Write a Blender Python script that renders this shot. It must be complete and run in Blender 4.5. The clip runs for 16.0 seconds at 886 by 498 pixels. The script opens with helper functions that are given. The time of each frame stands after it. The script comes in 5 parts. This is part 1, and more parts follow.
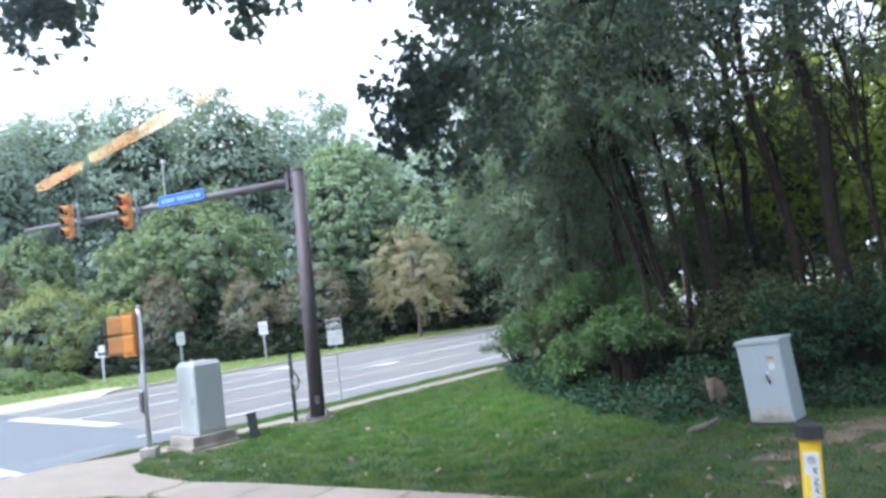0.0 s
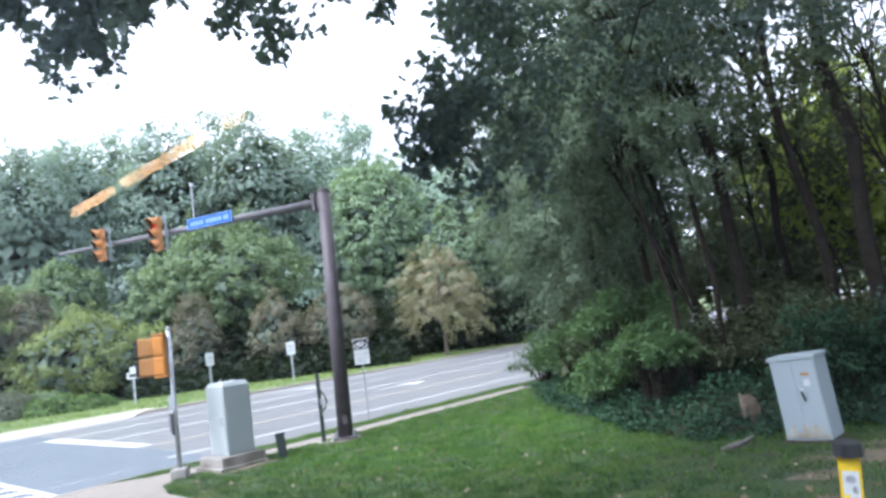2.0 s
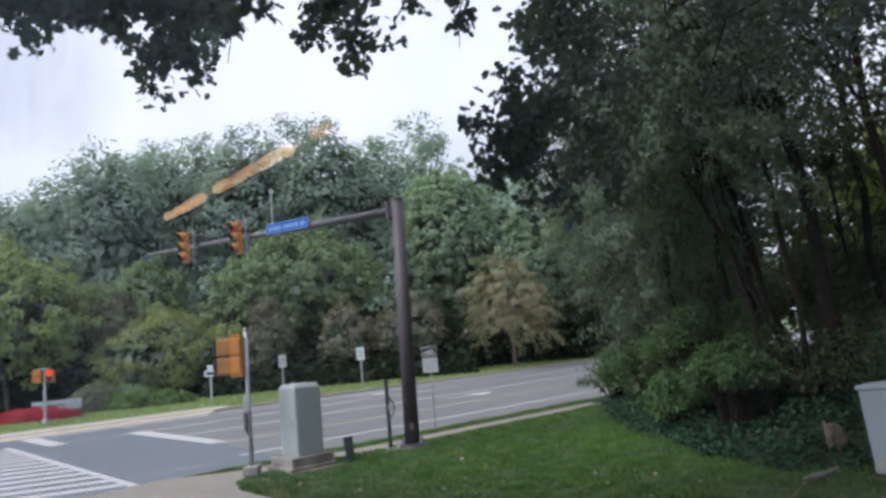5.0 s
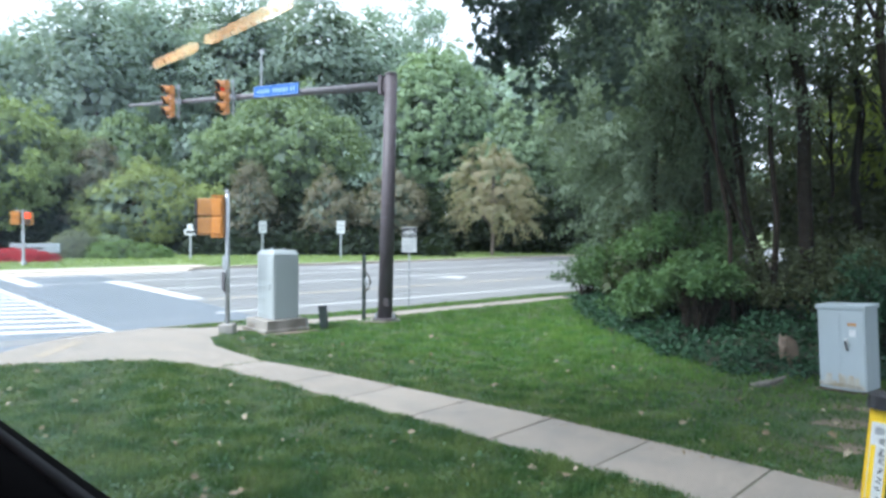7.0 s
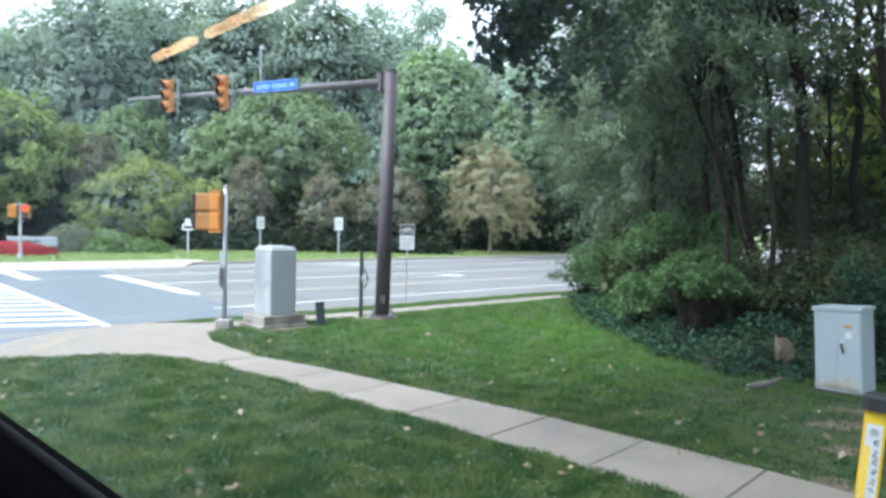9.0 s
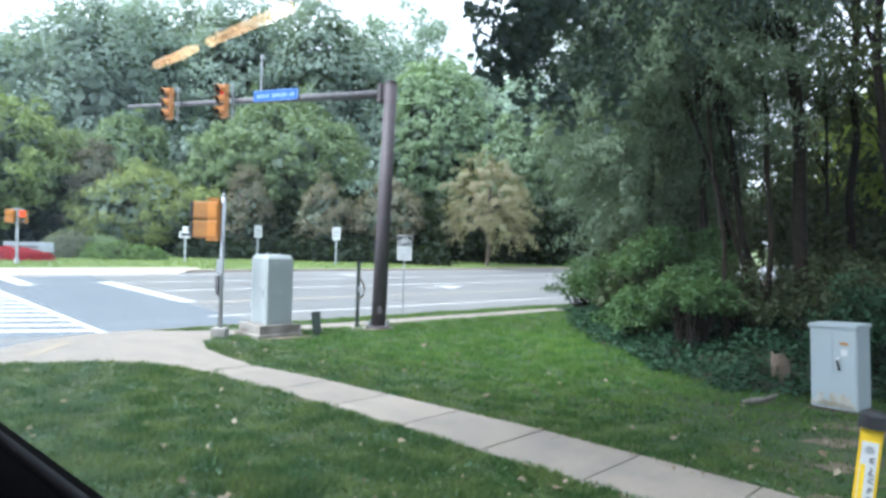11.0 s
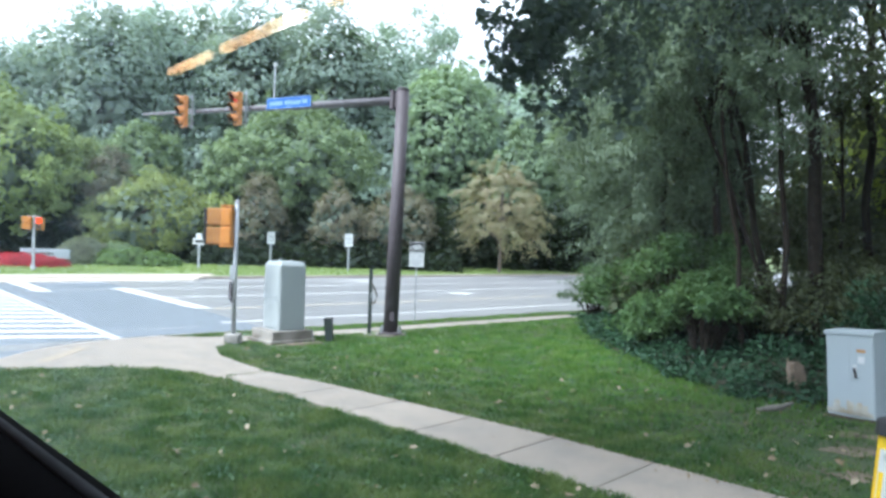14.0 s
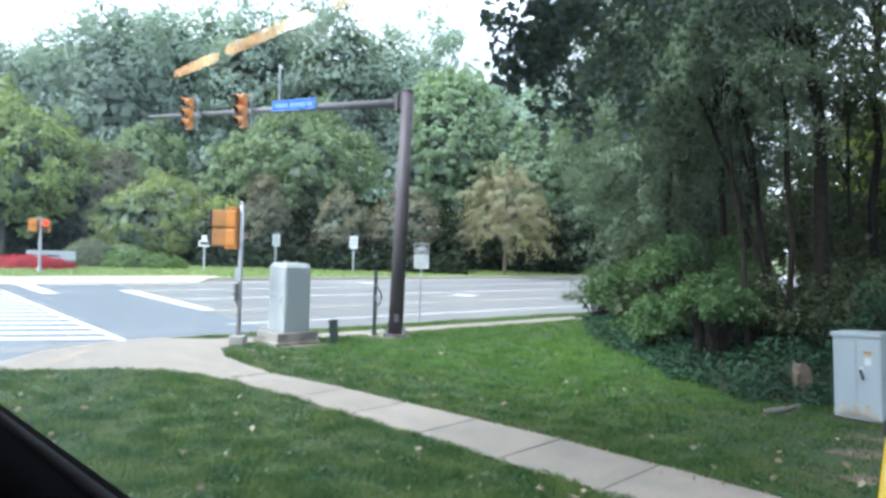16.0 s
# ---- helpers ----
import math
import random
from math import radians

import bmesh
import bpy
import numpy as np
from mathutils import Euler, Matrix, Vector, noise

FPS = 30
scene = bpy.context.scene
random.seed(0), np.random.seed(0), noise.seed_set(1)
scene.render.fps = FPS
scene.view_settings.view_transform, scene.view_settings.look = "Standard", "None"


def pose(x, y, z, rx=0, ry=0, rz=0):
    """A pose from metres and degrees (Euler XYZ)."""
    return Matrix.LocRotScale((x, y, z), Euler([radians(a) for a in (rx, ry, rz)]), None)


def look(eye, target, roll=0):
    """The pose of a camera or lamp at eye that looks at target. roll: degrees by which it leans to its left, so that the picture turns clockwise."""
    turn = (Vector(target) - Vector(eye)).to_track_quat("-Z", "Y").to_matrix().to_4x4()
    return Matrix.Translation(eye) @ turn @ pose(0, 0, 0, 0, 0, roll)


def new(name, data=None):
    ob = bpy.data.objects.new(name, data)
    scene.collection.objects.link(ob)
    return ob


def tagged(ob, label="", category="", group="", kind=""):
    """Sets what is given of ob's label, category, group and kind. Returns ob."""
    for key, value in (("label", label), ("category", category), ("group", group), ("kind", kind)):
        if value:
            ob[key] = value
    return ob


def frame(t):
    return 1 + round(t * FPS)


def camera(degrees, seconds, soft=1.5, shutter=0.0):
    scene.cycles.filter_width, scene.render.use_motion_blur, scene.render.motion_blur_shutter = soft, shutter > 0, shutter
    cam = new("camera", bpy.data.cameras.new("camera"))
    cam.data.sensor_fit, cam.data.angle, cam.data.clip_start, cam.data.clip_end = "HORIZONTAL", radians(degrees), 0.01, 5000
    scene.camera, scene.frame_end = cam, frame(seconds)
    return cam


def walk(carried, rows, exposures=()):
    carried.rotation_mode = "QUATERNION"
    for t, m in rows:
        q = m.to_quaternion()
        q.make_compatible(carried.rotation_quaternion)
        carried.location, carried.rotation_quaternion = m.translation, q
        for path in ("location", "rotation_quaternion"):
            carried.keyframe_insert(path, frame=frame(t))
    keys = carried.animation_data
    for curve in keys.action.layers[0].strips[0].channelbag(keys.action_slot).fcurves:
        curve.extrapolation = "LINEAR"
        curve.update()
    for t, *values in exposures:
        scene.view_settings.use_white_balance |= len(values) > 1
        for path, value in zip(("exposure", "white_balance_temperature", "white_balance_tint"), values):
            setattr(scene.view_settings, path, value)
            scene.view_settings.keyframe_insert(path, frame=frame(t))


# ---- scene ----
cam = camera(64.7, 16.0, soft=3.0)
walk(cam, [
    (0.0, pose(0.046, 0.026, 2.630, 94.61, 6.92, -5.99)),
    (0.5, pose(0.045, 0.025, 2.631, 94.98, 6.87, -5.51)),
    (1.0, pose(0.045, 0.025, 2.631, 95.36, 6.70, -5.04)),
    (1.5, pose(0.044, 0.025, 2.631, 95.57, 6.30, -4.52)),
    (2.0, pose(0.044, 0.024, 2.632, 96.38, 7.51, -3.83)),
    (2.5, pose(0.042, 0.012, 2.637, 98.84, 7.16, 0.45)),
    (3.0, pose(0.040, 0.000, 2.642, 99.46, 6.57, 1.96)),
    (5.5, pose(0.010, 0.010, 2.635, 96.44, 4.03, 1.44)),
    (6.0, pose(0.006, 0.006, 2.620, 94.36, 0.25, 0.76)),
    (6.5, pose(0.000, 0.000, 2.614, 91.31, -0.08, 0.26)),
    (7.0, pose(0.000, 0.000, 2.618, 88.23, -0.44, 0.09)),
    (7.5, pose(0.000, 0.000, 2.616, 87.42, -0.78, 0.00)),
    (8.0, pose(0.000, 0.000, 2.614, 87.67, -1.01, 0.03)),
    (8.5, pose(0.000, 0.000, 2.613, 88.01, -0.74, -0.07)),
    (9.0, pose(0.000, 0.000, 2.612, 88.07, -1.11, -0.07)),
    (11.5, pose(0.000, 0.000, 2.610, 89.34, -2.18, -0.05)),
    (12.0, pose(0.000, 0.000, 2.609, 89.65, -2.48, 0.42)),
    (12.5, pose(0.000, 0.000, 2.609, 89.87, -1.91, 0.42)),
    (13.0, pose(0.000, 0.000, 2.607, 89.71, -1.08, 0.53)),
    (13.5, pose(0.000, 0.000, 2.605, 89.39, -1.59, 0.61)),
    (14.0, pose(0.000, 0.000, 2.604, 89.52, -1.91, 0.73)),
    (14.5, pose(0.000, 0.000, 2.603, 89.65, -1.87, 0.80)),
    (15.0, pose(0.000, 0.000, 2.602, 89.65, -1.78, 0.95)),
    (15.5, pose(0.000, 0.000, 2.601, 89.78, -1.60, 1.11)),
    (16.0, pose(0.000, 0.000, 2.601, 89.66, -1.87, 1.12)),
], exposures=[(0.0, 0.80, 5450, 14), (2.0, 0.80, 5450, 14), (3.2, 0.62, 5450, 15), (5.3, -0.40, 5750, 16), (5.6, -0.38, 5750, 16), (6.0, -0.05, 5600, 12), (6.6, 0.62, 5450, 8), (7.2, 0.82, 5450, 7), (16.0, 0.86, 5450, 7)])

# ---- light ----
SUN_EL, SUN_AZ = radians(52), radians(-117)     # azimuth from +y towards +x
world = bpy.data.worlds.new("sky")
scene.world = world
world.use_nodes = True
wn, wl = world.node_tree.nodes, world.node_tree.links
wn.clear()
sky = wn.new("ShaderNodeTexSky")
sky.sky_type, sky.sun_disc = "NISHITA", False
sky.sun_elevation, sky.sun_rotation, sky.air_density, sky.dust_density = SUN_EL, SUN_AZ, 1.2, 3.0
cloud = wn.new("ShaderNodeTexNoise")
cloud.inputs["Scale"].default_value, cloud.inputs["Detail"].default_value = 2.2, 5.0
cramp = wn.new("ShaderNodeValToRGB")
cramp.color_ramp.elements[0].position, cramp.color_ramp.elements[0].color = 0.33, (0.62, 0.62, 0.62, 1)
cramp.color_ramp.elements[1].position, cramp.color_ramp.elements[1].color = 0.52, (1, 1, 1, 1)
wmix = wn.new("ShaderNodeMix")
wmix.data_type = "RGBA"
wmix.inputs[7].default_value = (12.8, 13.0, 13.4, 1)
wbg, wout = wn.new("ShaderNodeBackground"), wn.new("ShaderNodeOutputWorld")
wbg.inputs["Strength"].default_value = 0.115
wl.new(cloud.outputs["Fac"], cramp.inputs["Fac"])
wl.new(cramp.outputs["Color"], wmix.inputs[0])
wl.new(sky.outputs["Color"], wmix.inputs[6])
wl.new(wmix.outputs[2], wbg.inputs["Color"])
wl.new(wbg.outputs["Background"], wout.inputs["Surface"])

sun = new("sun", bpy.data.lights.new("sun", "SUN"))
sun.data.energy, sun.data.angle, sun.data.color = 4.4, radians(24), (1.0, 0.95, 0.86)
sun.matrix_world = look((0, 0, 0), (-math.sin(SUN_AZ) * math.cos(SUN_EL), -math.cos(SUN_AZ) * math.cos(SUN_EL), -math.sin(SUN_EL)))


# ---- materials ----
def surface(name, base, rough=0.6, metal=0.0, vary=0.15, scale=6.0, fine=60.0, bump=0.2, tint=None, spec=0.5, random_tint=0.0):
    """Principled surface with stains at a coarse scale, grain at a fine one, and a fine relief."""
    m = bpy.data.materials.new(name)
    m.use_nodes = True
    n, l = m.node_tree.nodes, m.node_tree.links
    b = n["Principled BSDF"]
    b.inputs["Roughness"].default_value, b.inputs["Metallic"].default_value = rough, metal
    b.inputs["Specular IOR Level"].default_value = spec
    co = n.new("ShaderNodeTexCoord")
    big, small = n.new("ShaderNodeTexNoise"), n.new("ShaderNodeTexNoise")
    big.inputs["Scale"].default_value, big.inputs["Detail"].default_value = scale, 6
    small.inputs["Scale"].default_value, small.inputs["Detail"].default_value = fine, 3
    l.new(co.outputs["Object"], big.inputs["Vector"]), l.new(co.outputs["Object"], small.inputs["Vector"])
    mix1, mix2 = n.new("ShaderNodeMix"), n.new("ShaderNodeMix")
    mix1.data_type = mix2.data_type = "RGBA"
    other = tint or tuple(c * 0.55 for c in base)
    mix1.inputs[6].default_value = (*base, 1)
    mix1.inputs[7].default_value = (*other, 1)
    r1 = n.new("ShaderNodeMapRange")
    r1.inputs["From Min"].default_value, r1.inputs["From Max"].default_value, r1.inputs["To Max"].default_value = 0.42, 0.7, min(1, vary * 4)
    l.new(big.outputs["Fac"], r1.inputs["Value"]), l.new(r1.outputs["Result"], mix1.inputs[0])
    mix2.blend_type = "MULTIPLY"
    mix2.inputs[0].default_value = 1.0
    r2 = n.new("ShaderNodeMapRange")
    r2.inputs["From Min"].default_value, r2.inputs["From Max"].default_value = 0.3, 0.7
    r2.inputs["To Min"].default_value, r2.inputs["To Max"].default_value = 1 - vary, 1 + vary
    l.new(small.outputs["Fac"], r2.inputs["Value"]), l.new(mix1.outputs[2], mix2.inputs[6]), l.new(r2.outputs["Result"], mix2.inputs[7])
    last = mix2.outputs[2]
    if random_tint:
        info, r3, mix3 = n.new("ShaderNodeObjectInfo"), n.new("ShaderNodeMapRange"), n.new("ShaderNodeMix")
        mix3.data_type, mix3.blend_type = "RGBA", "MULTIPLY"
        mix3.inputs[0].default_value = 1.0
        r3.inputs["To Min"].default_value, r3.inputs["To Max"].default_value = 1 - random_tint, 1 + random_tint
        l.new(info.outputs["Random"], r3.inputs["Value"]), l.new(last, mix3.inputs[6]), l.new(r3.outputs["Result"], mix3.inputs[7])
        last = mix3.outputs[2]
    l.new(last, b.inputs["Base Color"])
    if bump:
        bu = n.new("ShaderNodeBump")
        bu.inputs["Strength"].default_value, bu.inputs["Distance"].default_value = bump, 0.01
        l.new(small.outputs["Fac"], bu.inputs["Height"]), l.new(bu.outputs["Normal"], b.inputs["Normal"])
    return m


def leaf_material(name, base, second, through_light=0.35, rough=0.55, patch=0.55, patchy=0.5):
    """Leaves: two hues mixed leaf by leaf and tree by tree, with light coming through the blade."""
    m = bpy.data.materials.new(name)
    m.use_nodes = True
    n, l = m.node_tree.nodes, m.node_tree.links
    b, out = n["Principled BSDF"], n["Material Output"]
    b.inputs["Roughness"].default_value, b.inputs["Specular IOR Level"].default_value = rough, 0.14
    geo, info = n.new("ShaderNodeNewGeometry"), n.new("ShaderNodeObjectInfo")
    mix, mul, co, no = n.new("ShaderNodeMix"), n.new("ShaderNodeMix"), n.new("ShaderNodeTexCoord"), n.new("ShaderNodeTexNoise")
    mix.data_type = mul.data_type = "RGBA"
    no.inputs["Scale"].default_value, no.inputs["Detail"].default_value = patch, 4.0
    l.new(co.outputs["Object"], no.inputs["Vector"])
    add = n.new("ShaderNodeMath")
    add.operation = "MULTIPLY_ADD"
    add.inputs[1].default_value = 1.1 - patchy
    l.new(geo.outputs["Random Per Island"], add.inputs[0])
    r0 = n.new("ShaderNodeMapRange")
    r0.inputs["From Min"].default_value, r0.inputs["From Max"].default_value, r0.inputs["To Max"].default_value = 0.38, 0.64, patchy
    l.new(no.outputs["Fac"], r0.inputs["Value"]), l.new(r0.outputs["Result"], add.inputs[2]), l.new(add.outputs[0], mix.inputs[0])
    mix.inputs[6].default_value, mix.inputs[7].default_value = (*base, 1), (*second, 1)
    r = n.new("ShaderNodeMapRange")
    r.inputs["To Min"].default_value, r.inputs["To Max"].default_value = 0.8, 1.2
    mul.blend_type = "MULTIPLY"
    mul.inputs[0].default_value = 1.0
    l.new(info.outputs["Random"], r.inputs["Value"]), l.new(mix.outputs[2], mul.inputs[6]), l.new(r.outputs["Result"], mul.inputs[7])
    l.new(mul.outputs[2], b.inputs["Base Color"])
    tr, ms = n.new("ShaderNodeBsdfTranslucent"), n.new("ShaderNodeMixShader")
    ms.inputs["Fac"].default_value = through_light
    warm = n.new("ShaderNodeMix")
    warm.data_type, warm.blend_type = "RGBA", "MULTIPLY"
    warm.inputs[0].default_value = 1.0
    warm.inputs[7].default_value = (1.35, 1.35, 0.72, 1)
    l.new(mul.outputs[2], warm.inputs[6]), l.new(warm.outputs[2], tr.inputs["Color"])
    l.new(b.outputs["BSDF"], ms.inputs[1]), l.new(tr.outputs["BSDF"], ms.inputs[2]), l.new(ms.outputs["Shader"], out.inputs["Surface"])
    return m


def glow(name, color, strength, uneven=0.0):
    m = bpy.data.materials.new(name)
    m.use_nodes = True
    n, l = m.node_tree.nodes, m.node_tree.links
    n.clear()
    e, o = n.new("ShaderNodeEmission"), n.new("ShaderNodeOutputMaterial")
    e.inputs["Color"].default_value, e.inputs["Strength"].default_value = (*color, 1), strength
    if uneven:                                         # noise makes the strength uneven, brighter in places
        co, no, rg = n.new("ShaderNodeTexCoord"), n.new("ShaderNodeTexNoise"), n.new("ShaderNodeMapRange")
        no.inputs["Scale"].default_value = 4.0
        rg.inputs["From Min"].default_value, rg.inputs["From Max"].default_value = 0.35, 0.65
        rg.inputs["To Min"].default_value, rg.inputs["To Max"].default_value = strength * (1 - uneven), strength * (1 + uneven)
        l.new(co.outputs["Object"], no.inputs["Vector"]), l.new(no.outputs["Fac"], rg.inputs["Value"]), l.new(rg.outputs["Result"], e.inputs["Strength"])
    l.new(e.outputs["Emission"], o.inputs["Surface"])
    return m


def pane_material(name):
    m = bpy.data.materials.new(name)
    m.use_nodes = True
    n, l = m.node_tree.nodes, m.node_tree.links
    n.clear()
    t, g, ms, o = (n.new(k) for k in ("ShaderNodeBsdfTransparent", "ShaderNodeBsdfGlossy", "ShaderNodeMixShader", "ShaderNodeOutputMaterial"))
    g.inputs["Roughness"].default_value = 0.011
    ms.inputs["Fac"].default_value = 0.07
    # bluish film puts a veil of sky glare on the pane, growing forward and up
    veil, film = n.new("ShaderNodeBsdfTranslucent"), n.new("ShaderNodeMixShader")
    veil.inputs["Color"].default_value = (0.68, 0.82, 0.95, 1)
    co, sep, veil_noise, ramp, mul = (n.new(k) for k in ("ShaderNodeTexCoord", "ShaderNodeSeparateXYZ", "ShaderNodeTexNoise", "ShaderNodeMapRange", "ShaderNodeMath"))
    veil_noise.inputs["Scale"].default_value, veil_noise.inputs["Detail"].default_value = 5.0, 4.0
    ramp.inputs["From Min"].default_value, ramp.inputs["From Max"].default_value = -0.85, -0.22
    ramp.inputs["To Min"].default_value, ramp.inputs["To Max"].default_value = 0.026, 0.18
    mul.operation = "MULTIPLY"
    high, both = n.new("ShaderNodeMapRange"), n.new("ShaderNodeMath")          # stronger glare veil towards the top seal
    high.inputs["From Min"].default_value, high.inputs["From Max"].default_value = 2.82, 3.08
    high.inputs["To Min"].default_value, high.inputs["To Max"].default_value = 0.0, 0.14
    both.operation = "ADD"
    l.new(sep.outputs["Z"], high.inputs["Value"]), l.new(high.outputs["Result"], both.inputs[0]), l.new(ramp.outputs["Result"], both.inputs[1])
    l.new(co.outputs["Object"], sep.inputs["Vector"]), l.new(co.outputs["Object"], veil_noise.inputs["Vector"])
    l.new(sep.outputs["Y"], ramp.inputs["Value"]), l.new(both.outputs[0], mul.inputs[0]), l.new(veil_noise.outputs["Fac"], mul.inputs[1])
    l.new(mul.outputs[0], film.inputs["Fac"])
    l.new(t.outputs["BSDF"], film.inputs[1]), l.new(veil.outputs["BSDF"], film.inputs[2])
    l.new(film.outputs["Shader"], ms.inputs[1]), l.new(g.outputs["BSDF"], ms.inputs[2]), l.new(ms.outputs["Shader"], o.inputs["Surface"])
    return m


# paler than the junction: low-angle sky glare is put into this colour
GLARE_ASPHALT = surface("asphalt", (0.205, 0.205, 0.208), 0.30, vary=0.10, scale=0.35, fine=45, bump=0.08, tint=(0.178, 0.180, 0.184))
JUNCTION = surface("junction_asphalt", (0.128, 0.146, 0.166), 0.42, vary=0.07, scale=0.35, fine=9, bump=0.08, tint=(0.096, 0.112, 0.130))
PAINT = surface("road_paint", (0.42, 0.415, 0.40), 0.6, vary=0.16, scale=2.0, fine=30, tint=(0.4, 0.4, 0.4))
YELLOW_PAINT = surface("yellow_road_paint", (0.42, 0.36, 0.27), 0.6, vary=0.15, scale=2.0, fine=30, tint=(0.3, 0.25, 0.16))
CONCRETE = surface("concrete", (0.226, 0.197, 0.162), 0.85, vary=0.18, scale=1.6, fine=40, tint=(0.172, 0.157, 0.136), random_tint=0.07)
PALE_KERB = surface("pale_kerb_concrete", (0.38, 0.335, 0.275), 0.85, vary=0.18, scale=1.2, fine=30, tint=(0.32, 0.28, 0.22))
OLD_CONCRETE = surface("old_concrete", (0.30, 0.285, 0.26), 0.9, vary=0.18, scale=3, fine=40, tint=(0.16, 0.15, 0.14), random_tint=0.05)
STAINED_CONCRETE = surface("stained_concrete", (0.27, 0.25, 0.22), 0.9, vary=0.25, scale=1.6, fine=35, tint=(0.10, 0.082, 0.062))
SOIL = surface("soil", (0.080, 0.060, 0.043), 0.95, vary=0.25, scale=1.5, fine=25, bump=0.5)
TACTILE = surface("faded_yellow_plate", (0.25, 0.21, 0.155), 0.85, vary=0.2, scale=4, fine=40, tint=(0.25, 0.21, 0.16))
BARE_SOIL = surface("bare_soil", (0.145, 0.110, 0.080), 0.95, vary=0.25, scale=3, fine=25, bump=0.5, tint=(0.075, 0.062, 0.042))
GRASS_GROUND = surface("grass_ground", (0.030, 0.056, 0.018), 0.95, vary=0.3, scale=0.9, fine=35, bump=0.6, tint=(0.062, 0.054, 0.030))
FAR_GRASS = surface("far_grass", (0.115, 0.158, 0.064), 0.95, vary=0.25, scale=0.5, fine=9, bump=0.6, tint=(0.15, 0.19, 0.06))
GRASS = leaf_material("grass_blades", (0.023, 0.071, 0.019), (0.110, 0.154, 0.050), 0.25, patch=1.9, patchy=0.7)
# brighter blades that stand in for sunlight on part of the lawn
SUNLIT_GRASS = leaf_material("sunlit_grass_blades", (0.042, 0.122, 0.022), (0.128, 0.214, 0.046), 0.3, patch=1.6, patchy=0.6)
WEED = leaf_material("weed_leaves", (0.035, 0.080, 0.035), (0.090, 0.145, 0.080), 0.2)
FAR_BLADES = leaf_material("verge_blades", (0.150, 0.220, 0.066), (0.220, 0.275, 0.105), 0.25)
DRY_LEAF = leaf_material("dry_leaf", (0.33, 0.29, 0.215), (0.14, 0.098, 0.056), 0.15)
POLE_BROWN = surface("brown_pole_paint", (0.072, 0.058, 0.066), 0.6, metal=0.0, vary=0.12, scale=3, fine=50, bump=0.05)
# paler than the pole: light from the sky is put into this paint
ARM_GREY = surface("skylit_arm_paint", (0.15, 0.14, 0.15), 0.5, metal=0.2, vary=0.15, scale=3, fine=50, bump=0.05, tint=(0.09, 0.08, 0.085))
GALV = surface("galvanised_steel", (0.42, 0.44, 0.46), 0.45, metal=0.6, vary=0.12, scale=5, fine=60, bump=0.05)
CABINET_GREY = surface("grey_green_cabinet_paint", (0.335, 0.365, 0.365), 0.7, vary=0.08, scale=2.2, fine=50, bump=0.05, tint=(0.28, 0.30, 0.28))
PAD_GREY = surface("pale_cabinet_paint", (0.345, 0.395, 0.42), 0.5, vary=0.08, scale=1.6, fine=50, bump=0.05, tint=(0.33, 0.36, 0.34))
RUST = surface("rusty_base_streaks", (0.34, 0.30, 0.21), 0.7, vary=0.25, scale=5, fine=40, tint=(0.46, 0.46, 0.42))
HEAD_ORANGE = surface("weathered_signal_orange", (0.52, 0.22, 0.06), 0.55, vary=0.15, scale=5, fine=50, bump=0.05, tint=(0.25, 0.09, 0.04))
ORANGE = surface("signal_orange_paint", (0.52, 0.205, 0.03), 0.5, vary=0.12, scale=4, fine=50, bump=0.05)
BLACK = surface("black_plastic", (0.018, 0.018, 0.02), 0.5, vary=0.1, bump=0.05)
GREEN_BLACK = surface("dark_green_plastic", (0.02, 0.032, 0.027), 0.5, vary=0.15, bump=0.05)
WHITE = surface("white_sheet_metal", (0.58, 0.60, 0.60), 0.5, vary=0.07, scale=4, bump=0.03)
SIGN_BLUE = surface("blue_sign_sheet", (0.006, 0.085, 0.34), 0.5, vary=0.06, scale=4, bump=0.03)
SIGN_LETTER = surface("pale_blue_letters", (0.26, 0.40, 0.68), 0.5, vary=0.05, bump=0)
# darker copy of the signal orange, with shade put into the colour
ORANGE_DARK = surface("shaded_orange_paint", (0.34, 0.155, 0.036), 0.6, vary=0.12, scale=4, fine=50, bump=0.05)
INK = surface("dark_ink", (0.03, 0.03, 0.035), 0.6, vary=0.05, bump=0)
YELLOW = surface("yellow_plastic", (0.78, 0.54, 0.02), 0.45, vary=0.06, scale=6, bump=0.05)
ORANGE_LABEL = surface("orange_label", (0.42, 0.22, 0.07), 0.5, vary=0.06, bump=0)
WOOD = surface("weathered_wood", (0.23, 0.175, 0.13), 0.9, vary=0.25, scale=6, fine=40, bump=0.5)
DEAD_WOOD = surface("grey_dead_wood", (0.145, 0.135, 0.115), 0.9, vary=0.35, scale=9, fine=40, bump=0.6)
BARK = surface("bark", (0.026, 0.021, 0.017), 0.95, vary=0.4, scale=5, fine=22, bump=1.0, spec=0.1)
FAR_BARK = surface("far_bark", (0.13, 0.105, 0.085), 0.95, vary=0.3, scale=3, fine=22, bump=0.5)
RUBBER = surface("black_rubber", (0.004, 0.0035, 0.0045), 0.85, vary=0.1, bump=0.02, spec=0.03)
BUS_GREY = surface("dark_bus_trim", (0.03, 0.03, 0.035), 0.7, vary=0.1, bump=0.05)
BUS_SKIN = surface("bus_skin", (0.30, 0.31, 0.33), 0.4, vary=0.05, bump=0.02)
PANE = pane_material("window_glass")
LAMP = glow("amber_lamp", (1.0, 0.55, 0.24), 8.5, 0.3)
LAMP_CORE = glow("bright_lamp_core", (1.0, 0.86, 0.70), 15.0, 0.4)
LAMP_DIM = glow("amber_lamp_fading", (1.0, 0.46, 0.13), 5.5, 0.3)
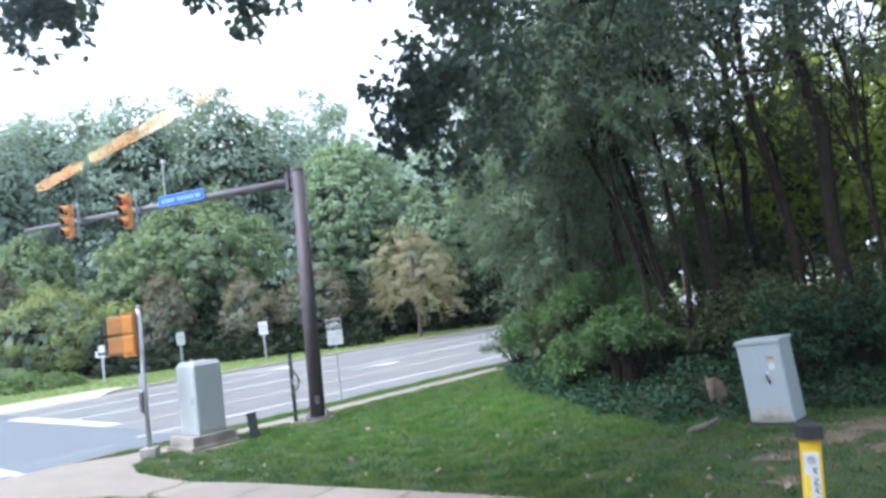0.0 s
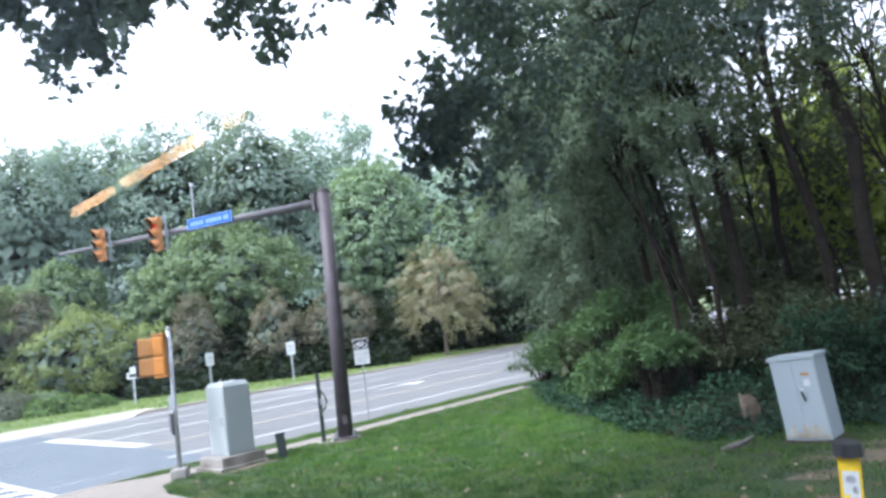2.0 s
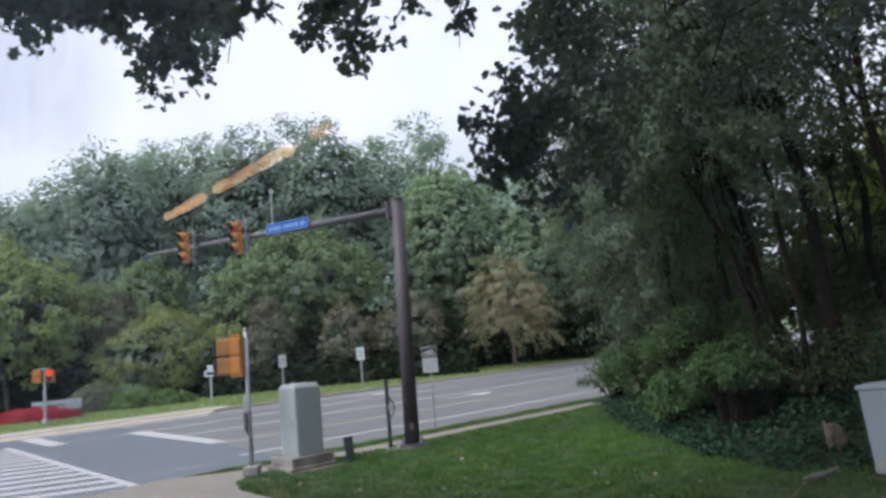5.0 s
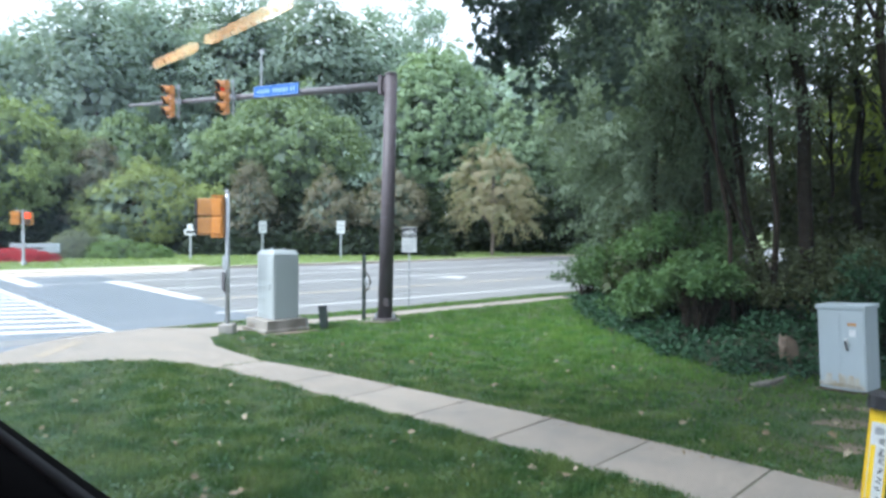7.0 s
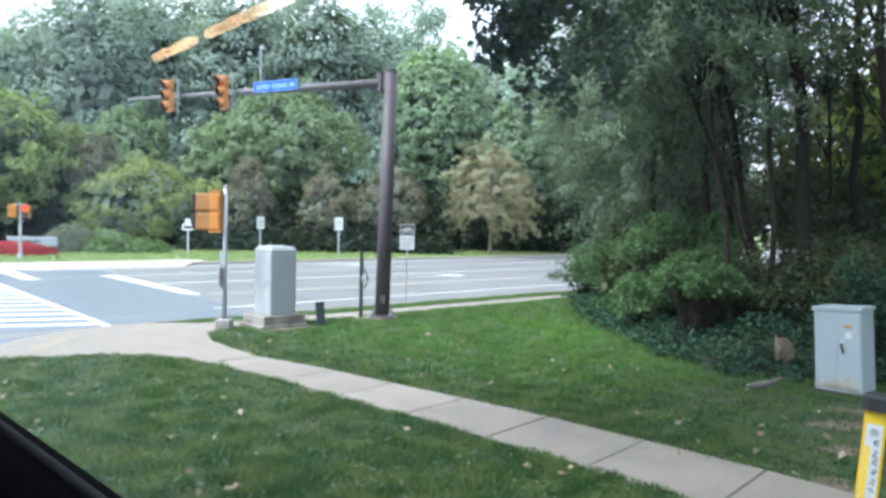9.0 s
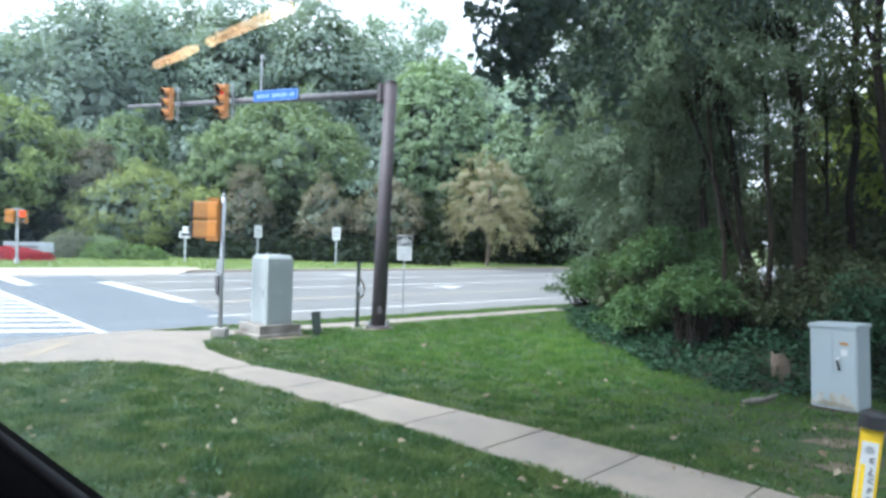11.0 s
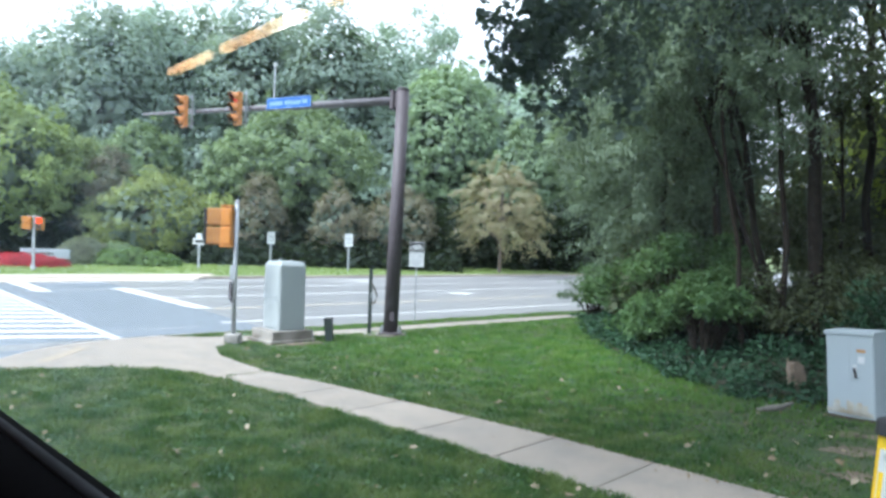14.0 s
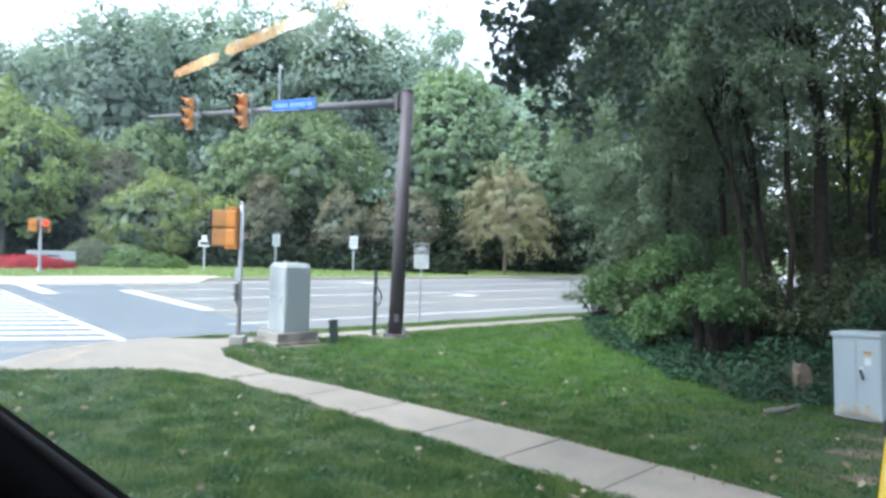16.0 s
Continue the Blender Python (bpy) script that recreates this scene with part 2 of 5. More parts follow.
RED_ON = glow("red_signal_lit", (1.0, 0.03, 0.02), 0.5)
STOP_ON = glow("red_stop_signal_lit", (1.0, 0.06, 0.02), 1.8)
LENS_DARK = surface("dark_lens", (0.05, 0.03, 0.015), 0.25, vary=0.1, bump=0)
RED_FLOWER = leaf_material("red_flowers", (0.36, 0.018, 0.035), (0.26, 0.025, 0.035), 0.2)

# distance haze is put into this pale bluish leaf colour
LEAF_BACK = leaf_material("leaf_hazy_forest", (0.184, 0.246, 0.212), (0.316, 0.402, 0.348), 0.32)
LEAF_THICKET = leaf_material("leaf_shaded_thicket", (0.015, 0.022, 0.014), (0.024, 0.036, 0.022))
# darkness inside the crowns is put into this leaf colour
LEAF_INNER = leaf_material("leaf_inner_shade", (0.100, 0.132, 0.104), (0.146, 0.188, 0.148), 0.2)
LEAF_MID = leaf_material("leaf_mid_green", (0.112, 0.164, 0.092), (0.238, 0.312, 0.172), 0.34)
LEAF_LIGHT = leaf_material("leaf_light_green", (0.152, 0.202, 0.088), (0.256, 0.322, 0.136), 0.34)
LEAF_PALE = leaf_material("leaf_pale_green", (0.150, 0.210, 0.136), (0.246, 0.328, 0.206), 0.34)
LEAF_OLIVE = leaf_material("leaf_olive", (0.176, 0.224, 0.090), (0.330, 0.392, 0.162), 0.34)
LEAF_BROWN = leaf_material("leaf_reddish_brown", (0.140, 0.122, 0.092), (0.178, 0.178, 0.128), 0.32)
LEAF_TAN = leaf_material("leaf_tan", (0.268, 0.226, 0.160), (0.240, 0.256, 0.168))
# blue of the window haze is mixed into these dark oak leaves
LEAF_DARK = leaf_material("leaf_dark_hazy_oak", (0.038, 0.054, 0.055), (0.084, 0.116, 0.100), 0.35)
LEAF_WOOD = leaf_material("leaf_woods_edge", (0.042, 0.057, 0.034), (0.108, 0.134, 0.080), 0.38)
LEAF_EDGE = leaf_material("leaf_silvery_woods_edge", (0.054, 0.083, 0.056), (0.168, 0.216, 0.150), 0.3)
# wood leaves in two tones: shade in the first colour, sunlight in the second
LEAF_DEEP = leaf_material("leaf_shaded_woods", (0.042, 0.052, 0.030), (0.080, 0.098, 0.050), 0.35)
LEAF_SUNNY = leaf_material("leaf_sunlit_woods", (0.21, 0.265, 0.058), (0.34, 0.41, 0.095), 0.5)
LEAF_SHRUB = leaf_material("leaf_shrub", (0.040, 0.084, 0.034), (0.112, 0.176, 0.072), 0.3)
LEAF_IVY = leaf_material("leaf_ivy", (0.014, 0.040, 0.022), (0.042, 0.090, 0.046), 0.15, 0.45)
LEAF_HEDGE = leaf_material("leaf_clipped_hedge", (0.130, 0.150, 0.100), (0.175, 0.20, 0.130))
LEAF_LIME = leaf_material("leaf_low_shrub", (0.085, 0.150, 0.044), (0.150, 0.225, 0.078))

# ---- building helpers ----
UX, UY = math.sin(radians(48)), math.cos(radians(48))      # along the main road; across it is (-UY, UX)
TURN = -radians(48) + math.pi / 2                          # turns local +x onto the main road's direction


def ab(a, b, z=0.0):
    """World place from metres along (a) and across (b) the main road."""
    return Vector((a * UX - b * UY, a * UY + b * UX, z))


def road_z(b):
    return -0.13 + 0.022 * max(0.0, b - 19.0)


def polar(az, d, z=0.0):
    return Vector((d * math.sin(radians(az)), d * math.cos(radians(az)), z))


def finish(name, me, material, parent=None, label="", smooth=False):
    if isinstance(material, (list, tuple)):
        for m in material:
            me.materials.append(m)
    else:
        me.materials.append(material)
    if smooth:
        me.polygons.foreach_set("use_smooth", [True] * len(me.polygons))
    ob = new(name, me)
    if parent is not None:
        ob.parent = parent
    if label:
        ob["label"] = label
    return ob


def part(name, bm, material, parent=None, label="", smooth=False):
    bmesh.ops.recalc_face_normals(bm, faces=bm.faces)
    me = bpy.data.meshes.new(name)
    bm.to_mesh(me)
    bm.free()
    return finish(name, me, material, parent, label, smooth)


def thing(name, place, label, category, group="", kind="", turn=0.0):
    e = new(name)
    e.empty_display_size = 0.2
    e.matrix_world = Matrix.Translation(place) @ Matrix.Rotation(turn, 4, "Z")
    return tagged(e, label, category, group, kind)


def box(bm, size, at=(0, 0, 0), bevel=0.0, rot=None, taper=1.0):
    """A bevelled box centred at `at`; taper scales its top."""
    r = bmesh.ops.create_cube(bm, size=1.0)
    vs = r["verts"]
    for v in vs:
        k = taper if v.co.z > 0 else 1.0
        v.co = Vector((v.co.x * size[0] * k, v.co.y * size[1] * k, v.co.z * size[2]))
    if bevel:
        es = list({e for v in vs for e in v.link_edges})
        r2 = bmesh.ops.bevel(bm, geom=es, offset=bevel, segments=2, affect="EDGES", profile=0.6)
        vs = list({v for f in r2["faces"] for v in f.verts} | {v for v in vs if v.is_valid})
    m = Matrix.Translation(at) @ (rot.to_4x4() if rot else Matrix.Identity(4))
    bmesh.ops.transform(bm, matrix=m, verts=vs)
    return vs


def rod(bm, p, q, r0, r1=None, seg=16, cap=True):
    """A tapered round bar from p to q."""
    p, q = Vector(p), Vector(q)
    d = q - p
    r = bmesh.ops.create_cone(bm, cap_ends=cap, segments=seg, radius1=r0, radius2=r0 if r1 is None else r1, depth=d.length)
    m = Matrix.Translation((p + q) / 2) @ d.to_track_quat("Z", "Y").to_matrix().to_4x4()
    bmesh.ops.transform(bm, matrix=m, verts=r["verts"])
    return r["verts"]


def tube_arrays(points, radii, seg=8):
    """Vertices and quads of a tube along points."""
    pts = np.array([tuple(p) for p in points], float)
    tang = np.gradient(pts, axis=0)
    tang /= np.linalg.norm(tang, axis=1)[:, None] + 1e-9
    ref = np.where(np.abs(tang[:, 2:3]) > 0.9, np.array([[1.0, 0, 0]]), np.array([[0, 0, 1.0]]))
    s = np.cross(tang, ref)
    s /= np.linalg.norm(s, axis=1)[:, None]
    t = np.cross(tang, s)
    an = np.linspace(0, 2 * np.pi, seg, endpoint=False)
    rr = np.array(radii)[:, None, None]
    v = pts[:, None, :] + rr * (np.cos(an)[None, :, None] * s[:, None, :] + np.sin(an)[None, :, None] * t[:, None, :])
    n = len(pts)
    i = np.arange(n - 1)[:, None] * seg + np.arange(seg)[None, :]
    j = np.arange(n - 1)[:, None] * seg + (np.arange(seg)[None, :] + 1) % seg
    return v.reshape(-1, 3), np.stack([i, j, j + seg, i + seg], -1).reshape(-1, 4)


def tubes(name, lines, material, parent, seg=8):
    vs, fs, o = [], [], 0
    for pts, rad in lines:
        v, f = tube_arrays(pts, rad, seg)
        vs.append(v)
        fs.append(f + o)
        o += len(v)
    me = bpy.data.meshes.new(name)
    me.from_pydata(np.concatenate(vs).tolist(), [], np.concatenate(fs).tolist())
    return finish(name, me, material, parent, smooth=True)


LEAF_PLAIN = np.array([(0, 0, 0), (0.32, 0.5, 0.10), (0, 1.0, 0), (-0.32, 0.5, 0.10)])
LEAF_NARROW = np.array([(0, 0, 0), (0.21, 0.45, 0.07), (0, 1.0, 0), (-0.21, 0.45, 0.07)])
LEAF_LOBED = np.array([(0, 0, 0), (0.16, 0.28, 0.03), (0.42, 0.38, 0.10), (0.20, 0.56, 0.04), (0.34, 0.78, 0.07), (0, 1.0, 0),
                       (-0.34, 0.78, 0.07), (-0.20, 0.56, 0.04), (-0.42, 0.38, 0.10), (-0.16, 0.28, 0.03)])


def leaf_mesh(name, places, sizes, material, parent, rng, shape=LEAF_PLAIN, up=0.6, droop=0.3, outward=None, stray=0.55):
    """One mesh of separate leaves, each folded along its rib, turned at random but facing up and outward more often than not."""
    n = len(places)
    nor = rng.normal(size=(n, 3))
    nor[:, 2] = np.abs(nor[:, 2]) * 0.8 + up
    if outward is not None:
        nor = nor * stray + outward * 1.3
    nor /= np.linalg.norm(nor, axis=1)[:, None]
    d = rng.normal(size=(n, 3))
    d[:, 2] -= droop
    d -= (d * nor).sum(1)[:, None] * nor
    d /= np.linalg.norm(d, axis=1)[:, None] + 1e-9
    s = np.cross(d, nor)
    k = len(shape)
    sz = np.asarray(sizes).reshape(-1, 1, 1)
    v = places[:, None, :] + sz * (shape[None, :, 0:1] * s[:, None, :] + shape[None, :, 1:2] * d[:, None, :] + shape[None, :, 2:3] * nor[:, None, :])
    me = bpy.data.meshes.new(name)
    me.vertices.add(n * k)
    me.vertices.foreach_set("co", v.reshape(-1).astype(np.float32))
    if k == 4:
        tri = np.array([(0, 1, 2), (0, 2, 3)])
    else:
        tri = np.array([(0, 1, 9), (1, 2, 3), (9, 7, 8), (1, 3, 7), (1, 7, 9), (3, 4, 5), (3, 5, 7), (7, 5, 6)])
    f = (np.arange(n)[:, None, None] * k + tri[None]).reshape(-1)
    me.loops.add(len(f))
    me.loops.foreach_set("vertex_index", f.astype(np.int32))
    me.polygons.add(len(f) // 3)
    me.polygons.foreach_set("loop_start", np.arange(0, len(f), 3, dtype=np.int32))
    me.update(calc_edges=True)
    return finish(name, me, material, parent)


def clump_crown(rng, centre, radii, clumps, per, clump_r, low=-0.85, hollow=0.55, spray=0.0, tiers=0.0):
    """Leaf places: small clumps set through the outer part of an uneven rounded crown. Gives places and outward directions."""
    c = rng.normal(size=(clumps * 3, 3))
    c /= np.linalg.norm(c, axis=1)[:, None]
    c = c[c[:, 2] > low][:clumps]
    # broad bulges make the outline uneven
    lobes = rng.normal(size=(9, 3))
    lobes /= np.linalg.norm(lobes, axis=1)[:, None]
    bulge = np.clip((c @ lobes.T - 0.72) / 0.28, 0, 1).max(1)
    rad = (hollow + (1 - hollow) * rng.random(len(c)) ** 0.6) * (0.80 + 0.24 * bulge + 0.07 * rng.normal(size=len(c)))
    cc = np.asarray(centre) + c * rad[:, None] * np.asarray(radii)
    if tiers:                                          # branches in rough storeys with gaps between
        step = (cc[:, 2] + 0.5 * tiers * np.sin(2 * np.arctan2(c[:, 1], c[:, 0]))) / tiers
        cc[:, 2] += (np.round(step) - step) * tiers * 0.75
    off = rng.normal(size=(len(cc), per, 3))
    off *= (rng.random((len(cc), per, 1)) ** 0.45) / np.linalg.norm(off, axis=2)[:, :, None]
    off *= clump_r * 1.75 * (0.55 + 0.75 * rng.random((len(cc), 1, 1)))
    off[:, :, 2] *= 0.70
    if spray:                                          # leaves strung along drooping twigs
        way = c * (1, 1, 0.25) + rng.normal(size=c.shape) * 0.35
        way[:, 2] -= 0.30
        way /= np.linalg.norm(way, axis=1)[:, None]
        run = rng.uniform(-0.5, 1.0, (len(cc), per, 1)) * spray
        off = off * (0.42, 0.42, 0.30) + run * way[:, None, :]
        off[:, :, 2] -= 0.28 * run[:, :, 0] ** 2 / spray
    p = (cc[:, None, :] + off).reshape(-1, 3)
    out = np.repeat(c, per, 0) * 0.5 + off.reshape(-1, 3) / clump_r * 0.75
    return p, out, cc


def limb_line(rng, p, q, r0, r1, n=6, wobble=0.06):
    p, q = np.asarray(p, float), np.asarray(q, float)
    t = np.linspace(0, 1, n)
    L = np.linalg.norm(q - p)
    pts = p + (q - p) * t[:, None]
    pts[1:-1] += rng.normal(size=(n - 2, 3)) * wobble * L * 0.35
    pts[:, 2] += np.sin(t * np.pi) * 0.04 * L
    return pts, r0 + (r1 - r0) * t


def tree(name, place, height, radii, seed, leaf, leaf_size, label, group="", clumps=260, per=34, clump_r=0.6, trunk_r=0.25,
         base=0.25, bark=None, limbs=9, lean=(0, 0), low=-0.85, hollow=0.55, category="tree", droop=0.3, cone=0.0, spray=0.0, stray=0.55, heart=0.0, tiers=0.0):
    """A tree: tapered trunk with limbs, and a crown of clumped leaves."""
    rng = np.random.default_rng(seed)
    e = thing(name, place, label, category, group)
    cz = height - radii[2]
    centre = np.array((lean[0], lean[1], cz))
    p, out, cc = clump_crown(rng, centre, radii, clumps, per, clump_r, low, hollow, spray, tiers)
    up = np.clip((p[:, 2] - cz) / radii[2], -1, 1)
    p[:, :2] = centre[:2] + (p[:, :2] - centre[:2]) * (1 - cone * up)[:, None]
    keep = p[:, 2] > base * 0.4
    p, out = p[keep], out[keep]
    top = centre + np.array((0, 0, radii[2] * 0.55))
    lines = [limb_line(rng, (0, 0, -0.3), top, trunk_r, trunk_r * 0.25, 8, 0.03)]
    stem = lines[0][0]
    for q in cc[rng.choice(len(cc), limbs, replace=False)]:
        k = rng.integers(2, 6)
        lines.append(limb_line(rng, stem[k], q, trunk_r * 0.42, 0.02, 6, 0.08))
    tubes("trunk", lines, bark or FAR_BARK, e)
    leaf_mesh("crown", p, leaf_size * (0.6 + 0.8 * rng.random(len(p))), leaf, e, rng, outward=out, droop=droop, stray=stray)
    if heart:                                          # close inner leaves, crown shade in their colour, keep the sky from showing through
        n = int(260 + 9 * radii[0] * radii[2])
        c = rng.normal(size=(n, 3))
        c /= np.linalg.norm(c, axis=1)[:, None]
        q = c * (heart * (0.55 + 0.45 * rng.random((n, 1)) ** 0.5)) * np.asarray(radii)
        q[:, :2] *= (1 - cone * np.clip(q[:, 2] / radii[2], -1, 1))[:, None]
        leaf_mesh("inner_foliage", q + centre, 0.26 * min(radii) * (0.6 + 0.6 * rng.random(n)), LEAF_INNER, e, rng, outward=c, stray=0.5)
    return e


# ---- ground, road, kerbs ----
def sheet(name, corners, material, parent=None, label="", thick=0.0):
    """A flat or sloping polygon, with a body below it where thick."""
    bm = bmesh.new()
    f = bm.faces.new([bm.verts.new(c) for c in corners])
    if thick:
        r = bmesh.ops.extrude_face_region(bm, geom=[f])
        bmesh.ops.translate(bm, verts=[v for v in r["geom"] if isinstance(v, bmesh.types.BMVert)], vec=(0, 0, -thick))
    return part(name, bm, material, parent, label)


bm = bmesh.new()
rows = [(-1500, -0.35), (-60, -0.35), (37.2, -0.35), (39, 0.32), (60, 0.5), (120, 0.9), (1500, 4.0)]
cols = [-1500, -200, 0, 200, 1500]
grid = [[bm.verts.new(ab(a, b, z)) for a in cols] for b, z in rows]
for i in range(len(rows) - 1):
    for j in range(len(cols) - 1):
        bm.faces.new((grid[i][j], grid[i][j + 1], grid[i + 1][j + 1], grid[i + 1][j]))
ground = tagged(part("ground", bm, FAR_GRASS), "grassy ground reaching to the distant trees", "ground", kind="structure")

B0, B1 = 18.1, 36.6
road = tagged(sheet("road", [ab(-260, B0, road_z(B0)), ab(260, B0, road_z(B0)), ab(260, 19.0, road_z(19)), ab(-260, 19.0, road_z(19))], GLARE_ASPHALT), "wide grey asphalt road with white lane markings", "road", kind="structure")
# the stretch past the stop line takes the asphalt with glare in it
sheet("carriageway", [ab(9.9, 19.0, road_z(19)), ab(260, 19.0, road_z(19)), ab(260, B1, road_z(B1)), ab(9.9, B1, road_z(B1))], GLARE_ASPHALT, road)
sheet("junction", [ab(-260, 19.0, road_z(19)), ab(9.9, 19.0, road_z(19)), ab(9.9, B1, road_z(B1)), ab(-260, B1, road_z(B1))], JUNCTION, road)
sheet("side_street", [ab(-9, -120, -0.13), ab(6.1, -120, -0.13), ab(6.1, B0, -0.13), ab(-9, B0, -0.13)], JUNCTION, road)


def marking(name, a0, a1, b0, b1, material=PAINT, lift=0.004):
    sheet(name, [ab(a0, b0, road_z(b0) + lift), ab(a1, b0, road_z(b0) + lift), ab(a1, b1, road_z(b1) + lift), ab(a0, b1, road_z(b1) + lift)], material, road)


def skew_marking(name, corners, material=PAINT):
    """A painted quad whose corners are given along and across the road."""
    sheet(name, [ab(a, b, road_z(b) + 0.004) for a, b in corners], material, road)


def walk_line(b):
    """Where the crosswalk's outer line runs, which leans a little across the road."""
    return 5.74 - 0.042 * (b - 18.9)


for k in range(13):                                   # crosswalk bars, skewed to the lanes, with a line at each side
    b = 19.2 + k * 1.04
    r, w = walk_line(b) - 0.24, 0.50
    skew_marking("crosswalk_bar", [(1.5, b + 0.36 * (r - 1.5)), (r, b), (r, b + w), (1.5, b + w + 0.36 * (r - 1.5))])
skew_marking("crosswalk_line", [(walk_line(18.9) - 0.24, 18.9), (walk_line(18.9), 18.9), (walk_line(33.0), 33.0), (walk_line(33.0) - 0.24, 33.0)])
skew_marking("crosswalk_line", [(1.25, 20.4), (1.5, 20.4), (0.95, 34.4), (0.7, 34.4)])
skew_marking("stop_line", [(9.80, 24.4), (10.40, 24.3), (9.95, 32.35), (9.22, 32.25)])
skew_marking("stop_line", [(6.17, 31.38), (6.80, 31.25), (6.62, 36.05), (5.88, 36.15)])
marking("stop_line", -7.5, 2.35, 16.75, 16.95)
marking("edge_line", 9.2, 200, 20.66, 20.88)
marking("guide_line", 5.9, 8.3, 20.19, 20.24)
marking("lane_line", 10.4, 200, 24.02, 24.20, YELLOW_PAINT)
marking("lane_line", 10.2, 200, 28.00, 28.24)
marking("lane_line", 9.7, 200, 31.72, 31.96)
marking("edge_line", 7.0, 200, 35.1, 35.36)
marking("guide_line", 6.6, 9.3, 31.78, 31.90)


def arrow_marking(a, b):
    """Turn arrow painted on the lane, pointing along the road with its head to one side."""
    pts = [(-1.6, -0.1), (0.2, -0.1), (0.2, -0.75), (1.6, 0.0), (0.2, 0.75), (0.2, 0.1), (-1.6, 0.1)]
    sheet("arrow", [ab(a + x, b + y, road_z(b + y) + 0.004) for x, y in pts], PAINT, road)


arrow_marking(24.0, 26.5)
arrow_marking(52.0, 30.3)
arrow_marking(23.0, 34.0)

# the corner lawn: a raised body behind a rounded kerb
ARC = [(6.1 - 4.2 * math.cos(x), 13.9 + 4.2 * math.sin(x)) for x in np.linspace(0, math.pi / 2, 12)]
ARC_IN = [(6.1 - 4.05 * math.cos(x), 13.9 + 4.05 * math.sin(x)) for x in np.linspace(0, math.pi / 2, 12)]
lawn_outline = [(0.95, -60), (0.95, 6.0), (1.35, 9.5)] + ARC_IN + [(120, 17.95), (120, -60)]
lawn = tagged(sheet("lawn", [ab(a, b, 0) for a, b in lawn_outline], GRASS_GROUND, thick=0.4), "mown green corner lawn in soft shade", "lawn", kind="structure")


def strip(name, inner, outer, z0, z1, material, label, category):
    bm = bmesh.new()
    q = [[bm.verts.new(ab(*p, z)) for z in (z0, z1)] for p in inner], [bm.verts.new(ab(*p, z1 - 0.004)) for p in outer], [bm.verts.new(ab(*p, z0)) for p in outer]
    n = len(inner)
    for i in range(n - 1):
        bm.faces.new((q[0][i][1], q[0][i + 1][1], q[1][i + 1], q[1][i]))
        bm.faces.new((q[1][i], q[1][i + 1], q[2][i + 1], q[2][i]))
        bm.faces.new((q[0][i][0], q[0][i + 1][0], q[0][i + 1][1], q[0][i][1]))
    return tagged(part(name, bm, material), label, category, kind="structure")


strip("kerb_near", [(0.952, -60), (0.952, 6.0), (1.352, 9.5)] + [(a + 0.001, b - 0.001) for a, b in ARC_IN] + [(120, 17.952)], [(0.80, -60), (0.80, 6.0), (1.20, 9.5)] + ARC + [(120, B0)], -0.3, 0.012, CONCRETE, "pale concrete kerb round the street corner", "kerb")
verge = tagged(sheet("far_verge", [ab(-260, 36.76, 0.40), ab(260, 36.76, 0.40), ab(260, 60, 0.62), ab(-260, 60, 0.62)], FAR_GRASS, thick=0.6), "bright green mown verge across the road", "verge", kind="structure")
strip("kerb_far", [(-260, 36.755), (260, 36.755)], [(-260, B1), (260, B1)], 0.0, 0.405, PALE_KERB, "pale concrete kerb along the far verge", "kerb")
sheet("far_pavement", [ab(-30, 36.9, 0.412), ab(15.6, 36.9, 0.412), ab(16.6, 38.2, 0.426), ab(-30, 39.4, 0.436)], PALE_KERB, verge, "pale concrete pavement strip")

sheet("dropped_kerb", [ab(-30, 35.75, road_z(35.75) + 0.012), ab(14.2, 35.75, road_z(35.75) + 0.012), ab(15.6, 36.92, 0.418), ab(-30, 36.92, 0.418)], PALE_KERB, verge, "pale sloping ramp of the far pavement")
strip("gutter", ARC[:-1] + [(6.1, 18.1), (120, 18.1)], [(6.1 - 4.62 * math.cos(x), 13.9 + 4.62 * math.sin(x)) for x in np.linspace(0, math.pi / 2, 12)][:-1] + [(6.1, 18.52), (120, 18.52)], -0.2, -0.118, OLD_CONCRETE, "stained concrete gutter along the kerb", "gutter")
# pavement slabs
pavement = thing("pavement", ab(7, 0, 0), "pale concrete pavement with recessed joints crossing the lawn", "pavement", kind="structure", turn=0)
NEAR = [(-40, 6.7), (3.5, 6.3), (6, 6.15), (10.2, 5.75), (12.25, 5.45)]
FAR = [(-40, 8.05), (3.5, 7.7), (6, 7.5), (10.6, 6.8), (12.25, 6.42)]


def edge_at(pts, b):
    return float(np.interp(b, [p[0] for p in pts], [p[1] for p in pts]))


def slab(corners, z=0.0, name="slab", thick=0.12, lift=0.014):
    bm = bmesh.new()
    top = [bm.verts.new(ab(a, b, z + lift)) for a, b in corners]
    c = sum((v.co for v in top), Vector()) / len(top)
    ring = [bm.verts.new((v.co.x + (v.co.x - c.x) * 0.012, v.co.y + (v.co.y - c.y) * 0.012, v.co.z - 0.012)) for v in top]
    low = [bm.verts.new((v.co.x, v.co.y, v.co.z - thick)) for v in ring]
    bm.faces.new(top)
    n = len(top)
    for i in range(n):
        j = (i + 1) % n
        bm.faces.new((top[i], top[j], ring[j], ring[i]))
        bm.faces.new((ring[i], ring[j], low[j], low[i]))
    ob = part(name, bm, CONCRETE, pavement)
    ob.matrix_parent_inverse = pavement.matrix_world.inverted()
    return ob


